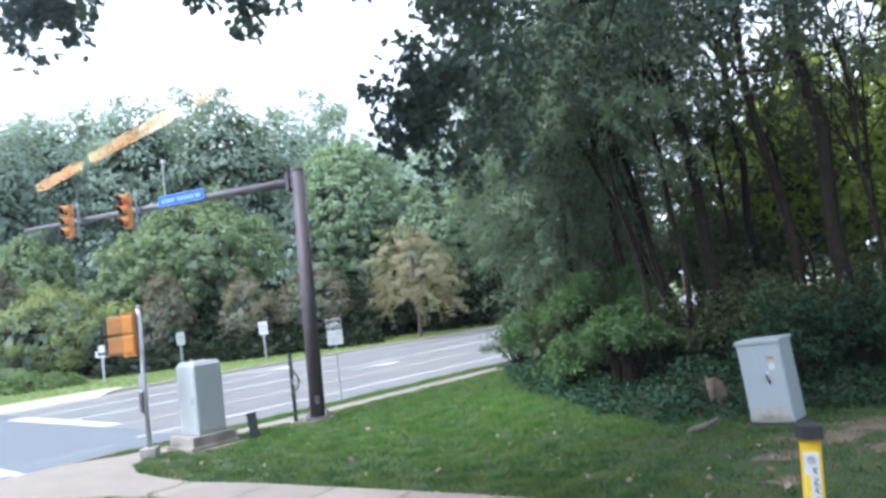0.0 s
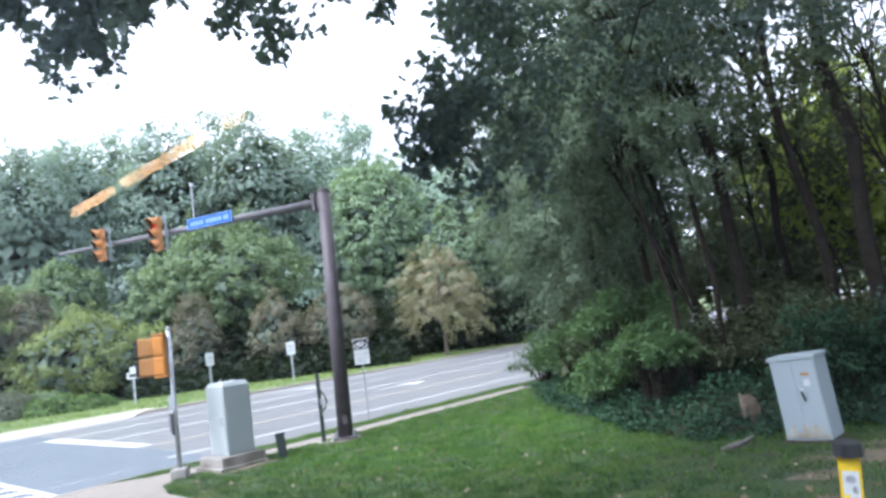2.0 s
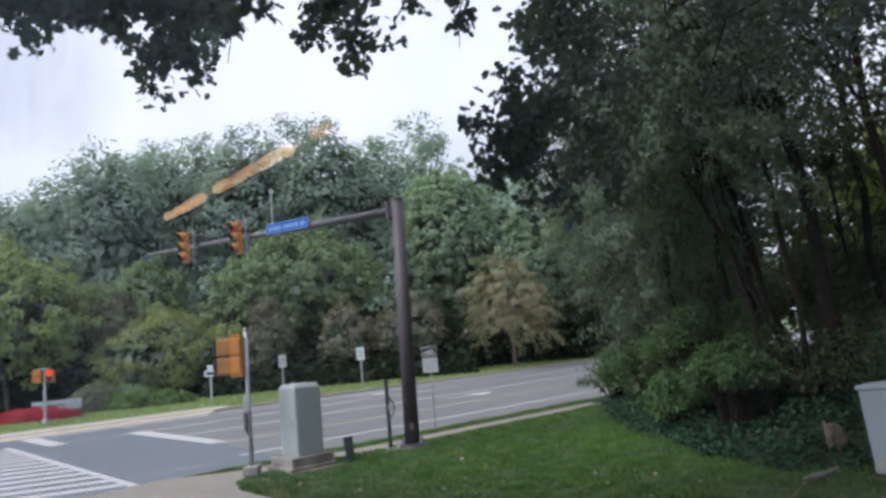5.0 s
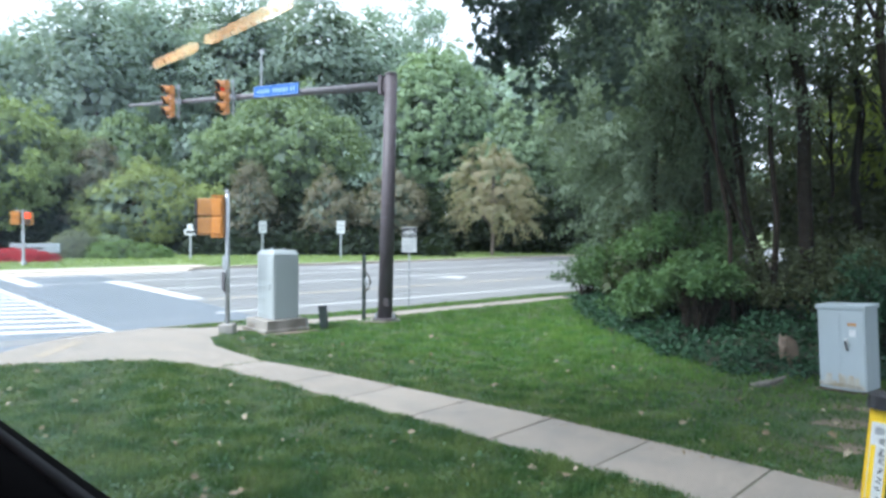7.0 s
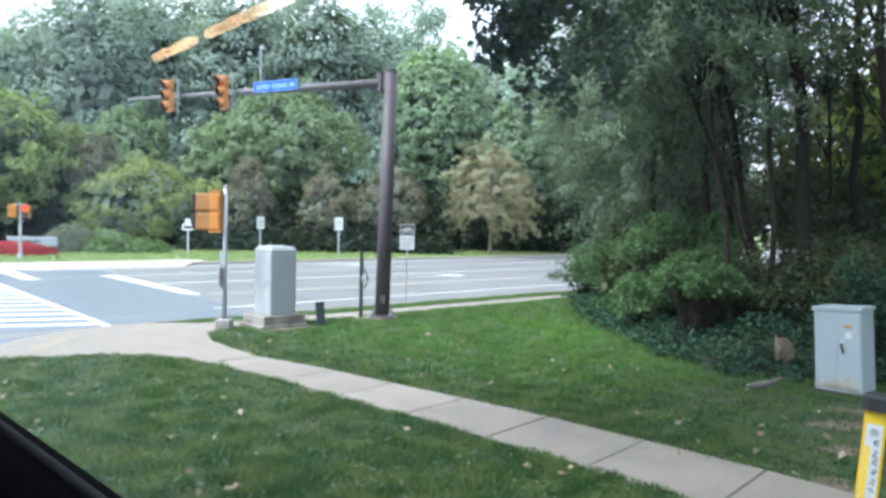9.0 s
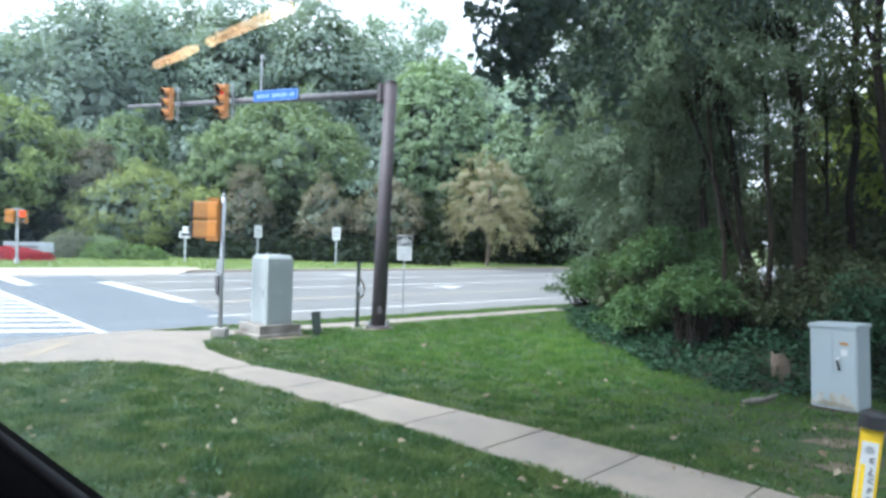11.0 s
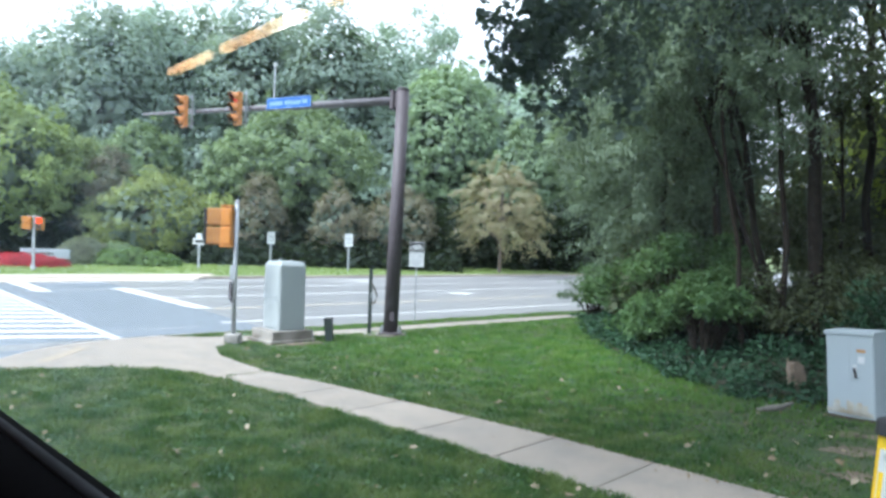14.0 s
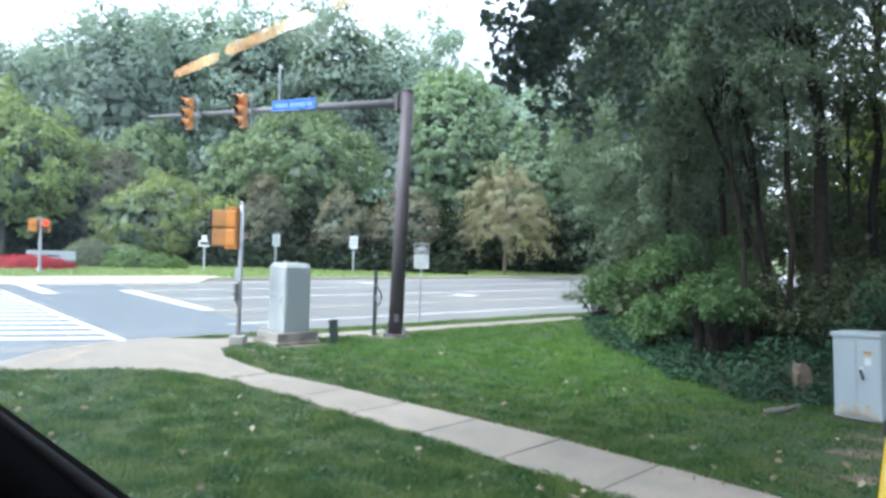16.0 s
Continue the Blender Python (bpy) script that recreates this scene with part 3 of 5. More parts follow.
b = 3.08 - 1.44 * 14
while b < 12.2:
    b2 = min(b + 1.44, 12.25)
    g = 0.018
    slab([(edge_at(NEAR, b) , b + g), (edge_at(FAR, b), b + g + 0.12), (edge_at(FAR, b2), b2 - g + 0.12), (edge_at(NEAR, b2), b2 - g)], lift=random.uniform(0.010, 0.018))
    b += 1.44
corner = [(5.46, 12.29), (6.42, 12.41), (6.40, 13.6), (6.45, 14.6), (6.8, 15.6), (7.5, 16.28), (8.6, 16.2), (8.6, 17.0), (7.3, 17.3), (6.4, 17.9)]
corner += [(6.1 - 4.05 * math.cos(x), 13.9 + 4.05 * math.sin(x)) for x in np.linspace(math.pi / 2, 0.33, 9)] + [(3.2, 14.75), (4.2, 14.3), (5.0, 13.4)]
slab(corner, name="corner_slab")
plate = slab([(3.10, 15.55), (3.32, 15.38), (4.45, 16.88), (4.22, 17.02)], name="tactile_plate", lift=0.019)
plate.data.materials[0] = TACTILE
plate["label"] = "faded yellow ramp plate"
a = 8.63
while a < 100:
    slab([(a + 0.015, 16.2), (a + 1.485, 16.2), (a + 1.485, 17.0), (a + 0.015, 17.0)])
    a += 1.5


# ---- woods ground ----
def inside(poly, x, y):
    """Which points lie in a polygon."""
    hit = np.zeros(len(x), bool)
    j = len(poly) - 1
    for i in range(len(poly)):
        (xi, yi), (xj, yj) = poly[i], poly[j]
        cross = ((yi > y) != (yj > y)) & (x < (xj - xi) * (y - yi) / (yj - yi + 1e-12) + xi)
        hit ^= cross
        j = i
    return hit


def edge_distance(pts, x, y):
    d = np.full(len(x), 1e9)
    for (x0, y0), (x1, y1) in zip(pts[:-1], pts[1:]):
        t = np.clip(((x - x0) * (x1 - x0) + (y - y0) * (y1 - y0)) / ((x1 - x0) ** 2 + (y1 - y0) ** 2), 0, 1)
        d = np.minimum(d, np.hypot(x - x0 - t * (x1 - x0), y - y0 - t * (y1 - y0)))
    return d


far_corner = ab(90, 15.6)
EDGE = [(4.9, 26.6), (4.45, 21.5), (4.2, 17.8), (4.5, 14.6), (5.2, 12.6), (6.0, 12.25), (7.5, 12.1), (9.0, 11.2), (12, 9.2), (24, 4)]
WOODS = EDGE + [(70, -20), tuple(far_corner)[:2]]


def bank_z(x, y):
    d = edge_distance(EDGE + [WOODS[-1]], x, y) * inside(WOODS, x, y)
    t = np.clip(d / 7.0, 0, 1)
    return 0.02 + 0.9 * t * t * (3 - 2 * t)


def woods_floor():
    xs, ys = np.arange(3.5, 60, 0.75), np.arange(-4, 78, 0.75)
    gx, gy = np.meshgrid(xs, ys, indexing="ij")
    keep = inside(WOODS, gx.ravel(), gy.ravel()).reshape(gx.shape)
    z = bank_z(gx.ravel(), gy.ravel()).reshape(gx.shape)
    idx = -np.ones(gx.shape, int)
    idx[keep] = np.arange(keep.sum())
    v = np.stack([gx[keep], gy[keep], z[keep]], 1)
    f = [(idx[i, j], idx[i + 1, j], idx[i + 1, j + 1], idx[i, j + 1]) for i in range(len(xs) - 1) for j in range(len(ys) - 1)
         if min(idx[i, j], idx[i + 1, j], idx[i + 1, j + 1], idx[i, j + 1]) >= 0]
    me = bpy.data.meshes.new("woods_floor")
    me.from_pydata(v.tolist(), [], f)
    return tagged(finish("woods_floor", me, SOIL, smooth=True), "brown leaf-covered soil bank under the trees", "soil", kind="structure")


woods_floor()
bm = bmesh.new()
for (x, y, r) in [(4.2, 7.1, 0.5), (4.9, 8.3, 0.45), (5.4, 9.4, 0.5), (6.6, 10.0, 0.8), (7.6, 10.4, 0.9), (5.9, 10.3, 0.4), (6.9, 9.0, 0.6), (-3.65, 17.15, 0.55), (-1.95, 19.0, 0.5)]:
    vs = [bm.verts.new((x + r * (0.7 + 0.3 * math.sin(k * 2.3 + x * 7)) * math.cos(k * 0.5236), y + r * 0.6 * (0.8 + 0.3 * math.cos(k * 1.7 + y)) * math.sin(k * 0.5236), 0.006)) for k in range(12)]
    bm.faces.new(vs)
part("bare_soil", bm, BARE_SOIL, lawn, "patches of bare brown soil")


# ---- signal mast ----
POLE = Vector((-1.62, 19.32, 0))
RAKE = Vector((0.135, 0, 0))                              # the pole leans back against the arm's pull
ARM = Vector((-math.sin(radians(60)), math.cos(radians(60)), 0))


def arm_at(s, dz=0.0):
    return POLE + RAKE + ARM * s + Vector((0, 0, 6.50 + 0.031 * s + dz))


mast = thing("signal_mast", POLE, "dark brown steel mast pole with a long tapering signal arm", "signal mast")
bm = bmesh.new()
rod(bm, (0, 0, 0.1), RAKE + Vector((0, 0, 6.78)), 0.205, 0.172, 24)
rod(bm, RAKE + Vector((0, 0, 6.78)), RAKE + Vector((0, 0, 6.84)), 0.185, 0.15, 24)
part("pole", bm, POLE_BROWN, mast, smooth=True)
bm = bmesh.new()
box(bm, (0.62, 0.62, 0.05), (0, 0, 0.085), 0.01)
part("base_plate", bm, POLE_BROWN, mast)
for sx in (-1, 1):
    for sy in (-1, 1):
        bm = bmesh.new()
        rod(bm, (sx * 0.24, sy * 0.24, 0.1), (sx * 0.24, sy * 0.24, 0.24), 0.032, seg=6)
        part("anchor_bolt", bm, GALV, mast)
bm = bmesh.new()
rod(bm, (0, 0, -0.15), (0, 0, 0.06), 0.43, 0.42, 28)
part("footing", bm, STAINED_CONCRETE, mast, "round concrete footing")
bm = bmesh.new()
rod(bm, arm_at(0.28) - POLE, arm_at(11.2) - POLE, 0.125, 0.045, 18)
part("arm", bm, ARM_GREY, mast, "grey-brown arm, paler with skylight in its paint", smooth=True)
bm = bmesh.new()
box(bm, (0.10, 0.42, 0.52), arm_at(0.24) - POLE, 0.01, Matrix.Rotation(math.atan2(ARM.y, ARM.x), 3, "Z"))
part("flange", bm, POLE_BROWN, mast)
bm = bmesh.new()
box(bm, (0.16, 0.30, 0.40), arm_at(0.14, 0) - POLE, 0.01, Matrix.Rotation(math.atan2(ARM.y, ARM.x), 3, "Z"))
part("bracket", bm, POLE_BROWN, mast)
bm = bmesh.new()
box(bm, (0.12, 0.03, 0.22), (0.04, -0.20, 0.55), 0.008)
part("access_cover", bm, POLE_BROWN, mast)


def visor(bm, r, depth, y0, z):
    """Half-open tunnel visor, pointing along -y."""
    n = 14
    a0, a1 = radians(-35), radians(215)
    rings = []
    for y, k in ((y0, 1.0), (y0 - depth, 0.97)):
        rings.append([bm.verts.new((r * k * math.cos(a0 + (a1 - a0) * i / n), y + (0.0 if y == y0 else 0.10 * (1 - max(0, math.sin(a0 + (a1 - a0) * i / n)))), z + r * k * math.sin(a0 + (a1 - a0) * i / n))) for i in range(n + 1)])
    for i in range(n):
        bm.faces.new((rings[0][i], rings[0][i + 1], rings[1][i + 1], rings[1][i]))


def traffic_light(s, lit):
    """Three-lamp head bolted to the arm; local -y is the side that drivers see."""
    e = thing("traffic_light", arm_at(s, -0.02), "orange three-lamp traffic light hung on the mast arm" + (", red lamp lit" if lit else ""), "traffic light", "signals on the mast arm", turn=TURN + math.pi * 1.5)
    for k in range(3):
        z = 0.36 - 0.35 * k - 0.05
        bm = bmesh.new()
        box(bm, (0.32, 0.15, 0.335), (0, -0.385, z), 0.02)
        part("housing", bm, HEAD_ORANGE, e)
        bm = bmesh.new()
        rod(bm, (0, -0.472, z), (0, -0.460, z), 0.145, seg=20)
        part("lens", bm, RED_ON if (lit and k == 0) else LENS_DARK, e, "lit red lens" if (lit and k == 0) else "")
        bm = bmesh.new()
        visor(bm, 0.155, 0.25, -0.46, z)
        v = part("visor", bm, HEAD_ORANGE, e)
        v.modifiers.new("thickness", "SOLIDIFY").thickness = 0.006
        bm = bmesh.new()
        visor(bm, 0.147, 0.24, -0.462, z)
        part("visor_lining", bm, BLACK, v, "matt black lining")
    bm = bmesh.new()
    rod(bm, (0.0, -0.12, -0.58), (0.0, -0.12, 0.58), 0.026, seg=10)
    for z in (-0.48, 0.48):
        rod(bm, (0, -0.12, z), (0, -0.35, z), 0.02, seg=8)
    box(bm, (0.12, 0.14, 0.16), (0, -0.11, 0.0), 0.01)
    part("bracket", bm, GALV, e, "pale galvanised mounting tube")
    return e


traffic_light(5.90, True)
traffic_light(8.44, False)

sign_turn = math.atan2(ARM.y, ARM.x) + math.pi
e = thing("street_name_sign", arm_at(4.09, 0.06), "blue street name sign with pale lettering bars on the mast arm", "street sign", turn=sign_turn)
tilt = Matrix.Rotation(radians(1.0), 3, "Y")
bm = bmesh.new()
box(bm, (1.80, 0.02, 0.34), (0, -0.16, 0.03), 0.008, tilt)
part("panel", bm, SIGN_BLUE, e)
bm = bmesh.new()
for sz in (-1, 1):
    box(bm, (1.76, 0.004, 0.012), (0, -0.173, 0.03 + sz * 0.152), 0, tilt)
for sx in (-1, 1):
    box(bm, (0.012, 0.004, 0.31), (sx * 0.875, -0.173, 0.03 - sx * 0.016), 0, tilt)
part("border", bm, SIGN_LETTER, e)
for x0, x1 in ((-0.76, -0.24), (-0.13, 0.46), (0.57, 0.78)):
    bm = bmesh.new()
    x = x0
    while x < x1 - 0.02:
        box(bm, (0.062, 0.004, 0.13), ((x + 0.045), -0.175, 0.025 - (x + 0.045) * 0.017), 0, tilt)
        x += 0.108
    part("word_bar", bm, SIGN_LETTER, e)
for x in (-0.5, 0.5):
    bm = bmesh.new()
    box(bm, (0.05, 0.16, 0.30), (x, -0.08, 0.0), 0.005)
    part("clamp", bm, GALV, e)

e = thing("detector_camera", arm_at(4.84), "pale detector camera on a slim riser above the mast arm", "camera")
bm = bmesh.new()
rod(bm, (0, 0, 0.0), (0, 0, 1.36), 0.028, seg=10)
part("riser", bm, GALV, e)
bm = bmesh.new()
box(bm, (0.07, 0.13, 0.10), (0.03, -0.03, 1.33), 0.015, Matrix.Rotation(radians(-40), 3, "Z"))
part("body", bm, WHITE, e)

# ---- signal cabinet ----
e = thing("signal_cabinet", Vector((-4.19, 17.64, 0)), "grey-green metal traffic signal cabinet on a concrete plinth", "cabinet", turn=TURN)
bm = bmesh.new()
box(bm, (1.26, 1.24, 0.12), (-0.05, 0, 0.03), 0.015)
box(bm, (1.10, 1.10, 0.24), (-0.04, 0, 0.19), 0.02)
part("plinth", bm, STAINED_CONCRETE, e, "brown-stained concrete plinth")
bm = bmesh.new()
box(bm, (0.70, 0.84, 1.58), (0, 0, 1.10), 0.015)
part("body", bm, CABINET_GREY, e)
bm = bmesh.new()
box(bm, (0.705, 0.845, 0.03), (0, 0, 1.905), 0.005)
box(bm, (0.70, 0.84, 0.10), (0, 0, 1.965), 0.006, None, 0.84)
part("cap", bm, CABINET_GREY, e)
bm = bmesh.new()
box(bm, (0.016, 0.72, 1.42), (-0.356, 0, 1.10), 0.006)
part("door", bm, CABINET_GREY, e)
bm = bmesh.new()
box(bm, (0.60, 0.014, 1.42), (0, -0.425, 1.10), 0.006)
part("side_panel", bm, CABINET_GREY, e)
bm = bmesh.new()
box(bm, (0.03, 0.03, 0.18), (-0.375, -0.25, 1.1), 0.006)
part("handle", bm, GALV, e)
for y in (-0.3, 0.3):
    bm = bmesh.new()
    rod(bm, (0, y, 2.0), (0, y, 2.07), 0.025, seg=10)
    part("lifting_eye", bm, GALV, e)

bm = bmesh.new()
rod(bm, (0.60, -0.42, 0.0), (0.60, -0.42, 0.27), 0.016, seg=8)
rod(bm, (0.60, -0.42, 0.27), (0.47, -0.42, 0.30), 0.016, seg=8)
part("conduit", bm, GALV, e, "small bent conduit beside the plinth")
bm = bmesh.new()
box(bm, (1.25, 0.30, 0.05), (0.02, -0.78, 0.0), 0.01)
part("apron", bm, BARE_SOIL, e, "worn earth strip in front of the plinth")

# ---- pedestrian signal ----
e = thing("pedestrian_signal", Vector((-5.26, 16.98, 0)), "orange pedestrian signal boxes on a thin galvanised post", "pedestrian signal", turn=0)
bm = bmesh.new()
box(bm, (0.36, 0.36, 0.30), (0.0, 0, 0.08), 0.03)
part("footing", bm, OLD_CONCRETE, e, "concrete footing block")
bm = bmesh.new()
rod(bm, (0, 0, 0.2), (0, 0, 3.42), 0.055, 0.05, 16)
rod(bm, (0, 0, 3.42), (0, 0, 3.50), 0.06, 0.015, 16)
part("post", bm, GALV, e, smooth=True)
for z in (3.06, 2.60):
    bm = bmesh.new()
    box(bm, (0.40, 0.24, 0.43), (-0.53, 0.08, z), 0.03)
    box(bm, (0.33, 0.03, 0.35), (-0.53, -0.05, z), 0.012)
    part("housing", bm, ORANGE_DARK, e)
    bm = bmesh.new()
    box(bm, (0.07, 0.28, 0.40), (-0.755, 0.08, z), 0.012)
    part("visor", bm, BLACK, e, "black egg-crate visor")
    bm = bmesh.new()
    box(bm, (0.27, 0.30, 0.46), (-0.205, -0.02, z), 0.035)
    box(bm, (0.20, 0.03, 0.36), (-0.205, -0.17, z), 0.012)
    part("side_housing", bm, ORANGE, e)
bm = bmesh.new()
box(bm, (0.30, 0.30, 0.04), (-0.20, -0.02, 3.33), 0.012)
part("end_cap", bm, ORANGE, e)
bm = bmesh.new()
box(bm, (0.30, 0.30, 0.04), (-0.20, -0.02, 2.35), 0.012)
part("end_cap", bm, ORANGE, e)
for z in (3.24, 2.36):
    bm = bmesh.new()
    rod(bm, (-0.4, 0.03, z), (0, 0, z), 0.022, seg=8)
    part("bracket", bm, ORANGE, e)
bm = bmesh.new()
box(bm, (0.075, 0.12, 0.42), (-0.085, -0.03, 1.28), 0.012)
rod(bm, (-0.085, -0.03, 1.07), (-0.045, -0.03, 0.98), 0.03, 0.02, 8)
part("push_button", bm, ARM_GREY, e, "grey push-button box")
bm = bmesh.new()
box(bm, (0.15, 0.015, 0.34), (-0.03, -0.07, 1.72), 0.004)
part("instruction_plate", bm, GALV, e, "pale instruction plate")

# ---- small posts ----
e = thing("stub_post", Vector((-3.05, 17.75, 0)), "short dark green utility stub leaning in the grass", "post")
bm = bmesh.new()
box(bm, (0.20, 0.18, 0.70), (0, 0, 0.24), 0.025, Matrix.Rotation(radians(-5), 3, "Y"))
part("body", bm, GREEN_BLACK, e)
bm = bmesh.new()
box(bm, (0.22, 0.20, 0.06), (-0.028, 0, 0.58), 0.015, Matrix.Rotation(radians(-5), 3, "Y"))
part("cap", bm, BLACK, e)

e = thing("marker_post", Vector((-2.22, 19.45, 0)), "slim dark post with a small box and bent cable loop", "post")
bm = bmesh.new()
box(bm, (0.10, 0.08, 1.95), (0, 0, 0.87), 0.008)
part("post", bm, GREEN_BLACK, e)
bm = bmesh.new()
box(bm, (0.07, 0.08, 0.16), (0.05, -0.04, 1.08), 0.015)
part("box", bm, GALV, e, "small pale box")
tubes("cable_loop", [([(0.03, -0.05, 1.46), (0.07, -0.05, 1.34), (0.15, -0.05, 1.22), (0.18, -0.05, 1.06), (0.14, -0.05, 0.92), (0.03, -0.05, 0.80)], [0.022, 0.024, 0.028, 0.028, 0.026, 0.022])], DEAD_WOOD, e)
bm = bmesh.new()
rod(bm, (0, 0, -0.1), (0, 0, 0.02), 0.2, seg=20)
part("footing", bm, OLD_CONCRETE, e)


def post_sign(name, place, top, panels, label, post_r=0.03, turn=0.0, post_mat=None):
    """Flat sign panels on a slim post; each panel: width, height, centre height, material, bars."""
    e = thing(name, place, label, "road sign", turn=turn)
    bm = bmesh.new()
    box(bm, (post_r * 2, post_r * 1.4, top + 0.2), (0, 0.02, top / 2 - 0.1), 0.004)
    part("post", bm, post_mat or GALV, e)
    for w, h, z, m, bars in panels:
        bm = bmesh.new()
        box(bm, (w, 0.012, h), (0, -0.03, z), 0.004)
        p = part("panel", bm, m, e)
        for bx, bz, bw, bh, bmat in bars:
            bm = bmesh.new()
            box(bm, (bw, 0.003, bh), (bx, -0.040, z + bz), 0)
            part("bar", bm, bmat, p)
    return e


bike = post_sign("bike_lane_sign", Vector((-1.13, 22.75, 0)), 2.62, [
    (0.48, 0.35, 2.44, WHITE, ((0, 0, 0.45, 0.31, INK),)),
    (0.48, 0.45, 2.03, WHITE, ((-0.14, 0.11, 0.14, 0.05, GALV), (0.12, 0.11, 0.16, 0.05, GALV), (0, -0.02, 0.36, 0.035, GALV), (0, -0.12, 0.26, 0.045, GALV)))],
    "black and white bike lane sign with a bicycle pictogram", 0.025, radians(1))
bm = bmesh.new()
for cx in (-0.11, 0.11):
    r = bmesh.ops.create_circle(bm, segments=20, radius=0.085)
    inner = bmesh.ops.create_circle(bm, segments=20, radius=0.055)
    for i in range(20):
        bm.faces.new((r["verts"][i], r["verts"][(i + 1) % 20], inner["verts"][(i + 1) % 20], inner["verts"][i]))
    bmesh.ops.transform(bm, matrix=Matrix.Translation((cx, -0.044, 2.40)) @ Matrix.Rotation(math.pi / 2, 4, "X"), verts=r["verts"] + inner["verts"])
for p, q in (((-0.11, 2.40), (-0.05, 2.51)), ((-0.05, 2.51), (0.08, 2.51)), ((0.11, 2.40), (0.07, 2.55)), ((-0.05, 2.51), (0.01, 2.40)), ((0.01, 2.40), (0.08, 2.51)), ((-0.11, 2.40), (0.01, 2.40))):
    rod(bm, (p[0], -0.044, p[1]), (q[0], -0.044, q[1]), 0.012, seg=6)
part("bicycle_pictogram", bm, WHITE, bike.children[1])

post_sign("road_sign", polar(-19.95, 47.0, 0.42), 2.12, [(0.74, 0.40, 1.78, WHITE, ((0, 0, 0.5, 0.18, INK),)), (0.36, 0.32, 2.14, WHITE, ())], "white arrow sign on a galvanised post across the road", 0.06)
post_sign("road_sign", polar(-14.55, 48.6, 0.43), 2.52, [(0.56, 0.82, 2.12, WHITE, ((0, 0.1, 0.3, 0.12, GALV), (0, -0.15, 0.3, 0.08, GALV)))], "white rectangular sign on a galvanised post across the road", 0.06, radians(40))
post_sign("road_sign", polar(-8.40, 48.5, 0.43), 2.58, [(0.57, 0.88, 2.15, WHITE, ((0, 0.12, 0.34, 0.14, GALV), (0, -0.16, 0.34, 0.1, GALV)))], "white rectangular sign on a galvanised post across the road", 0.06, radians(8))

# ---- far corner: signal, name board, shrubs ----
e = thing("corner_signal", polar(-31.05, 43.0, 0.38), "small orange walk signals on a pale post, red lamp lit", "pedestrian signal", turn=radians(20))
bm = bmesh.new()
rod(bm, (0, 0, 0), (0, 0, 3.0), 0.075, 0.065, 14)
rod(bm, (0, 0, 0), (0, 0, 0.35), 0.17, 0.12, 14)
part("post", bm, GALV, e)
for z in (2.38, 2.74):                                   # the head turned away shows its ribbed back
    bm = bmesh.new()
    box(bm, (0.36, 0.30, 0.34), (-0.33, 0.02, z), 0.03)
    box(bm, (0.26, 0.04, 0.25), (-0.34, -0.14, z), 0.015)
    part("housing", bm, ORANGE, e)
    bm = bmesh.new()
    box(bm, (0.09, 0.26, 0.31), (-0.55, 0.03, z), 0.02)
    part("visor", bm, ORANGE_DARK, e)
turned = Matrix.Rotation(radians(-24), 3, "Z")
for z, lit in ((2.70, True), (2.36, False)):
    bm = bmesh.new()
    box(bm, (0.38, 0.24, 0.34), (0.27, 0.02, z), 0.03, turned)
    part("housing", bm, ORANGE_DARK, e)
    bm = bmesh.new()
    box(bm, (0.30, 0.02, 0.28), (0.23, -0.10, z), 0.006, turned)
    part("lens", bm, STOP_ON if lit else LENS_DARK, e, "lit red lamp" if lit else "")
    bm = bmesh.new()
    box(bm, (0.36, 0.18, 0.03), (0.20, -0.16, z + 0.165), 0.008, turned)
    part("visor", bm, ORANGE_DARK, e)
for z in (2.22, 2.92):
    bm = bmesh.new()
    rod(bm, (-0.34, 0, z), (0.27, 0, z), 0.025, seg=8)
    part("bracket", bm, GALV, e)
bm = bmesh.new()
box(bm, (0.14, 0.14, 0.5), (0, -0.06, 1.6), 0.02)
part("push_button", bm, GALV, e)

e = thing("name_board", polar(-30.5, 49.0, 0.45), "long low white name board with dark unreadable letters", "sign", turn=radians(16))
bm = bmesh.new()
box(bm, (2.7, 0.25, 0.58), (0.15, 0, 0.72), 0.03)
part("board", bm, PAD_GREY, e)
for x in (-0.8, 1.1):
    bm = bmesh.new()
    box(bm, (0.2, 0.18, 0.6), (x, 0.02, 0.18), 0.02)
    part("leg", bm, OLD_CONCRETE, e)
bm = bmesh.new()
x = -0.30
for k in range(9):
    box(bm, (0.08, 0.01, 0.10 if k % 3 else 0.15), (x, -0.13, 0.72), 0)
    x += 0.115
part("letter_bar", bm, INK, e)


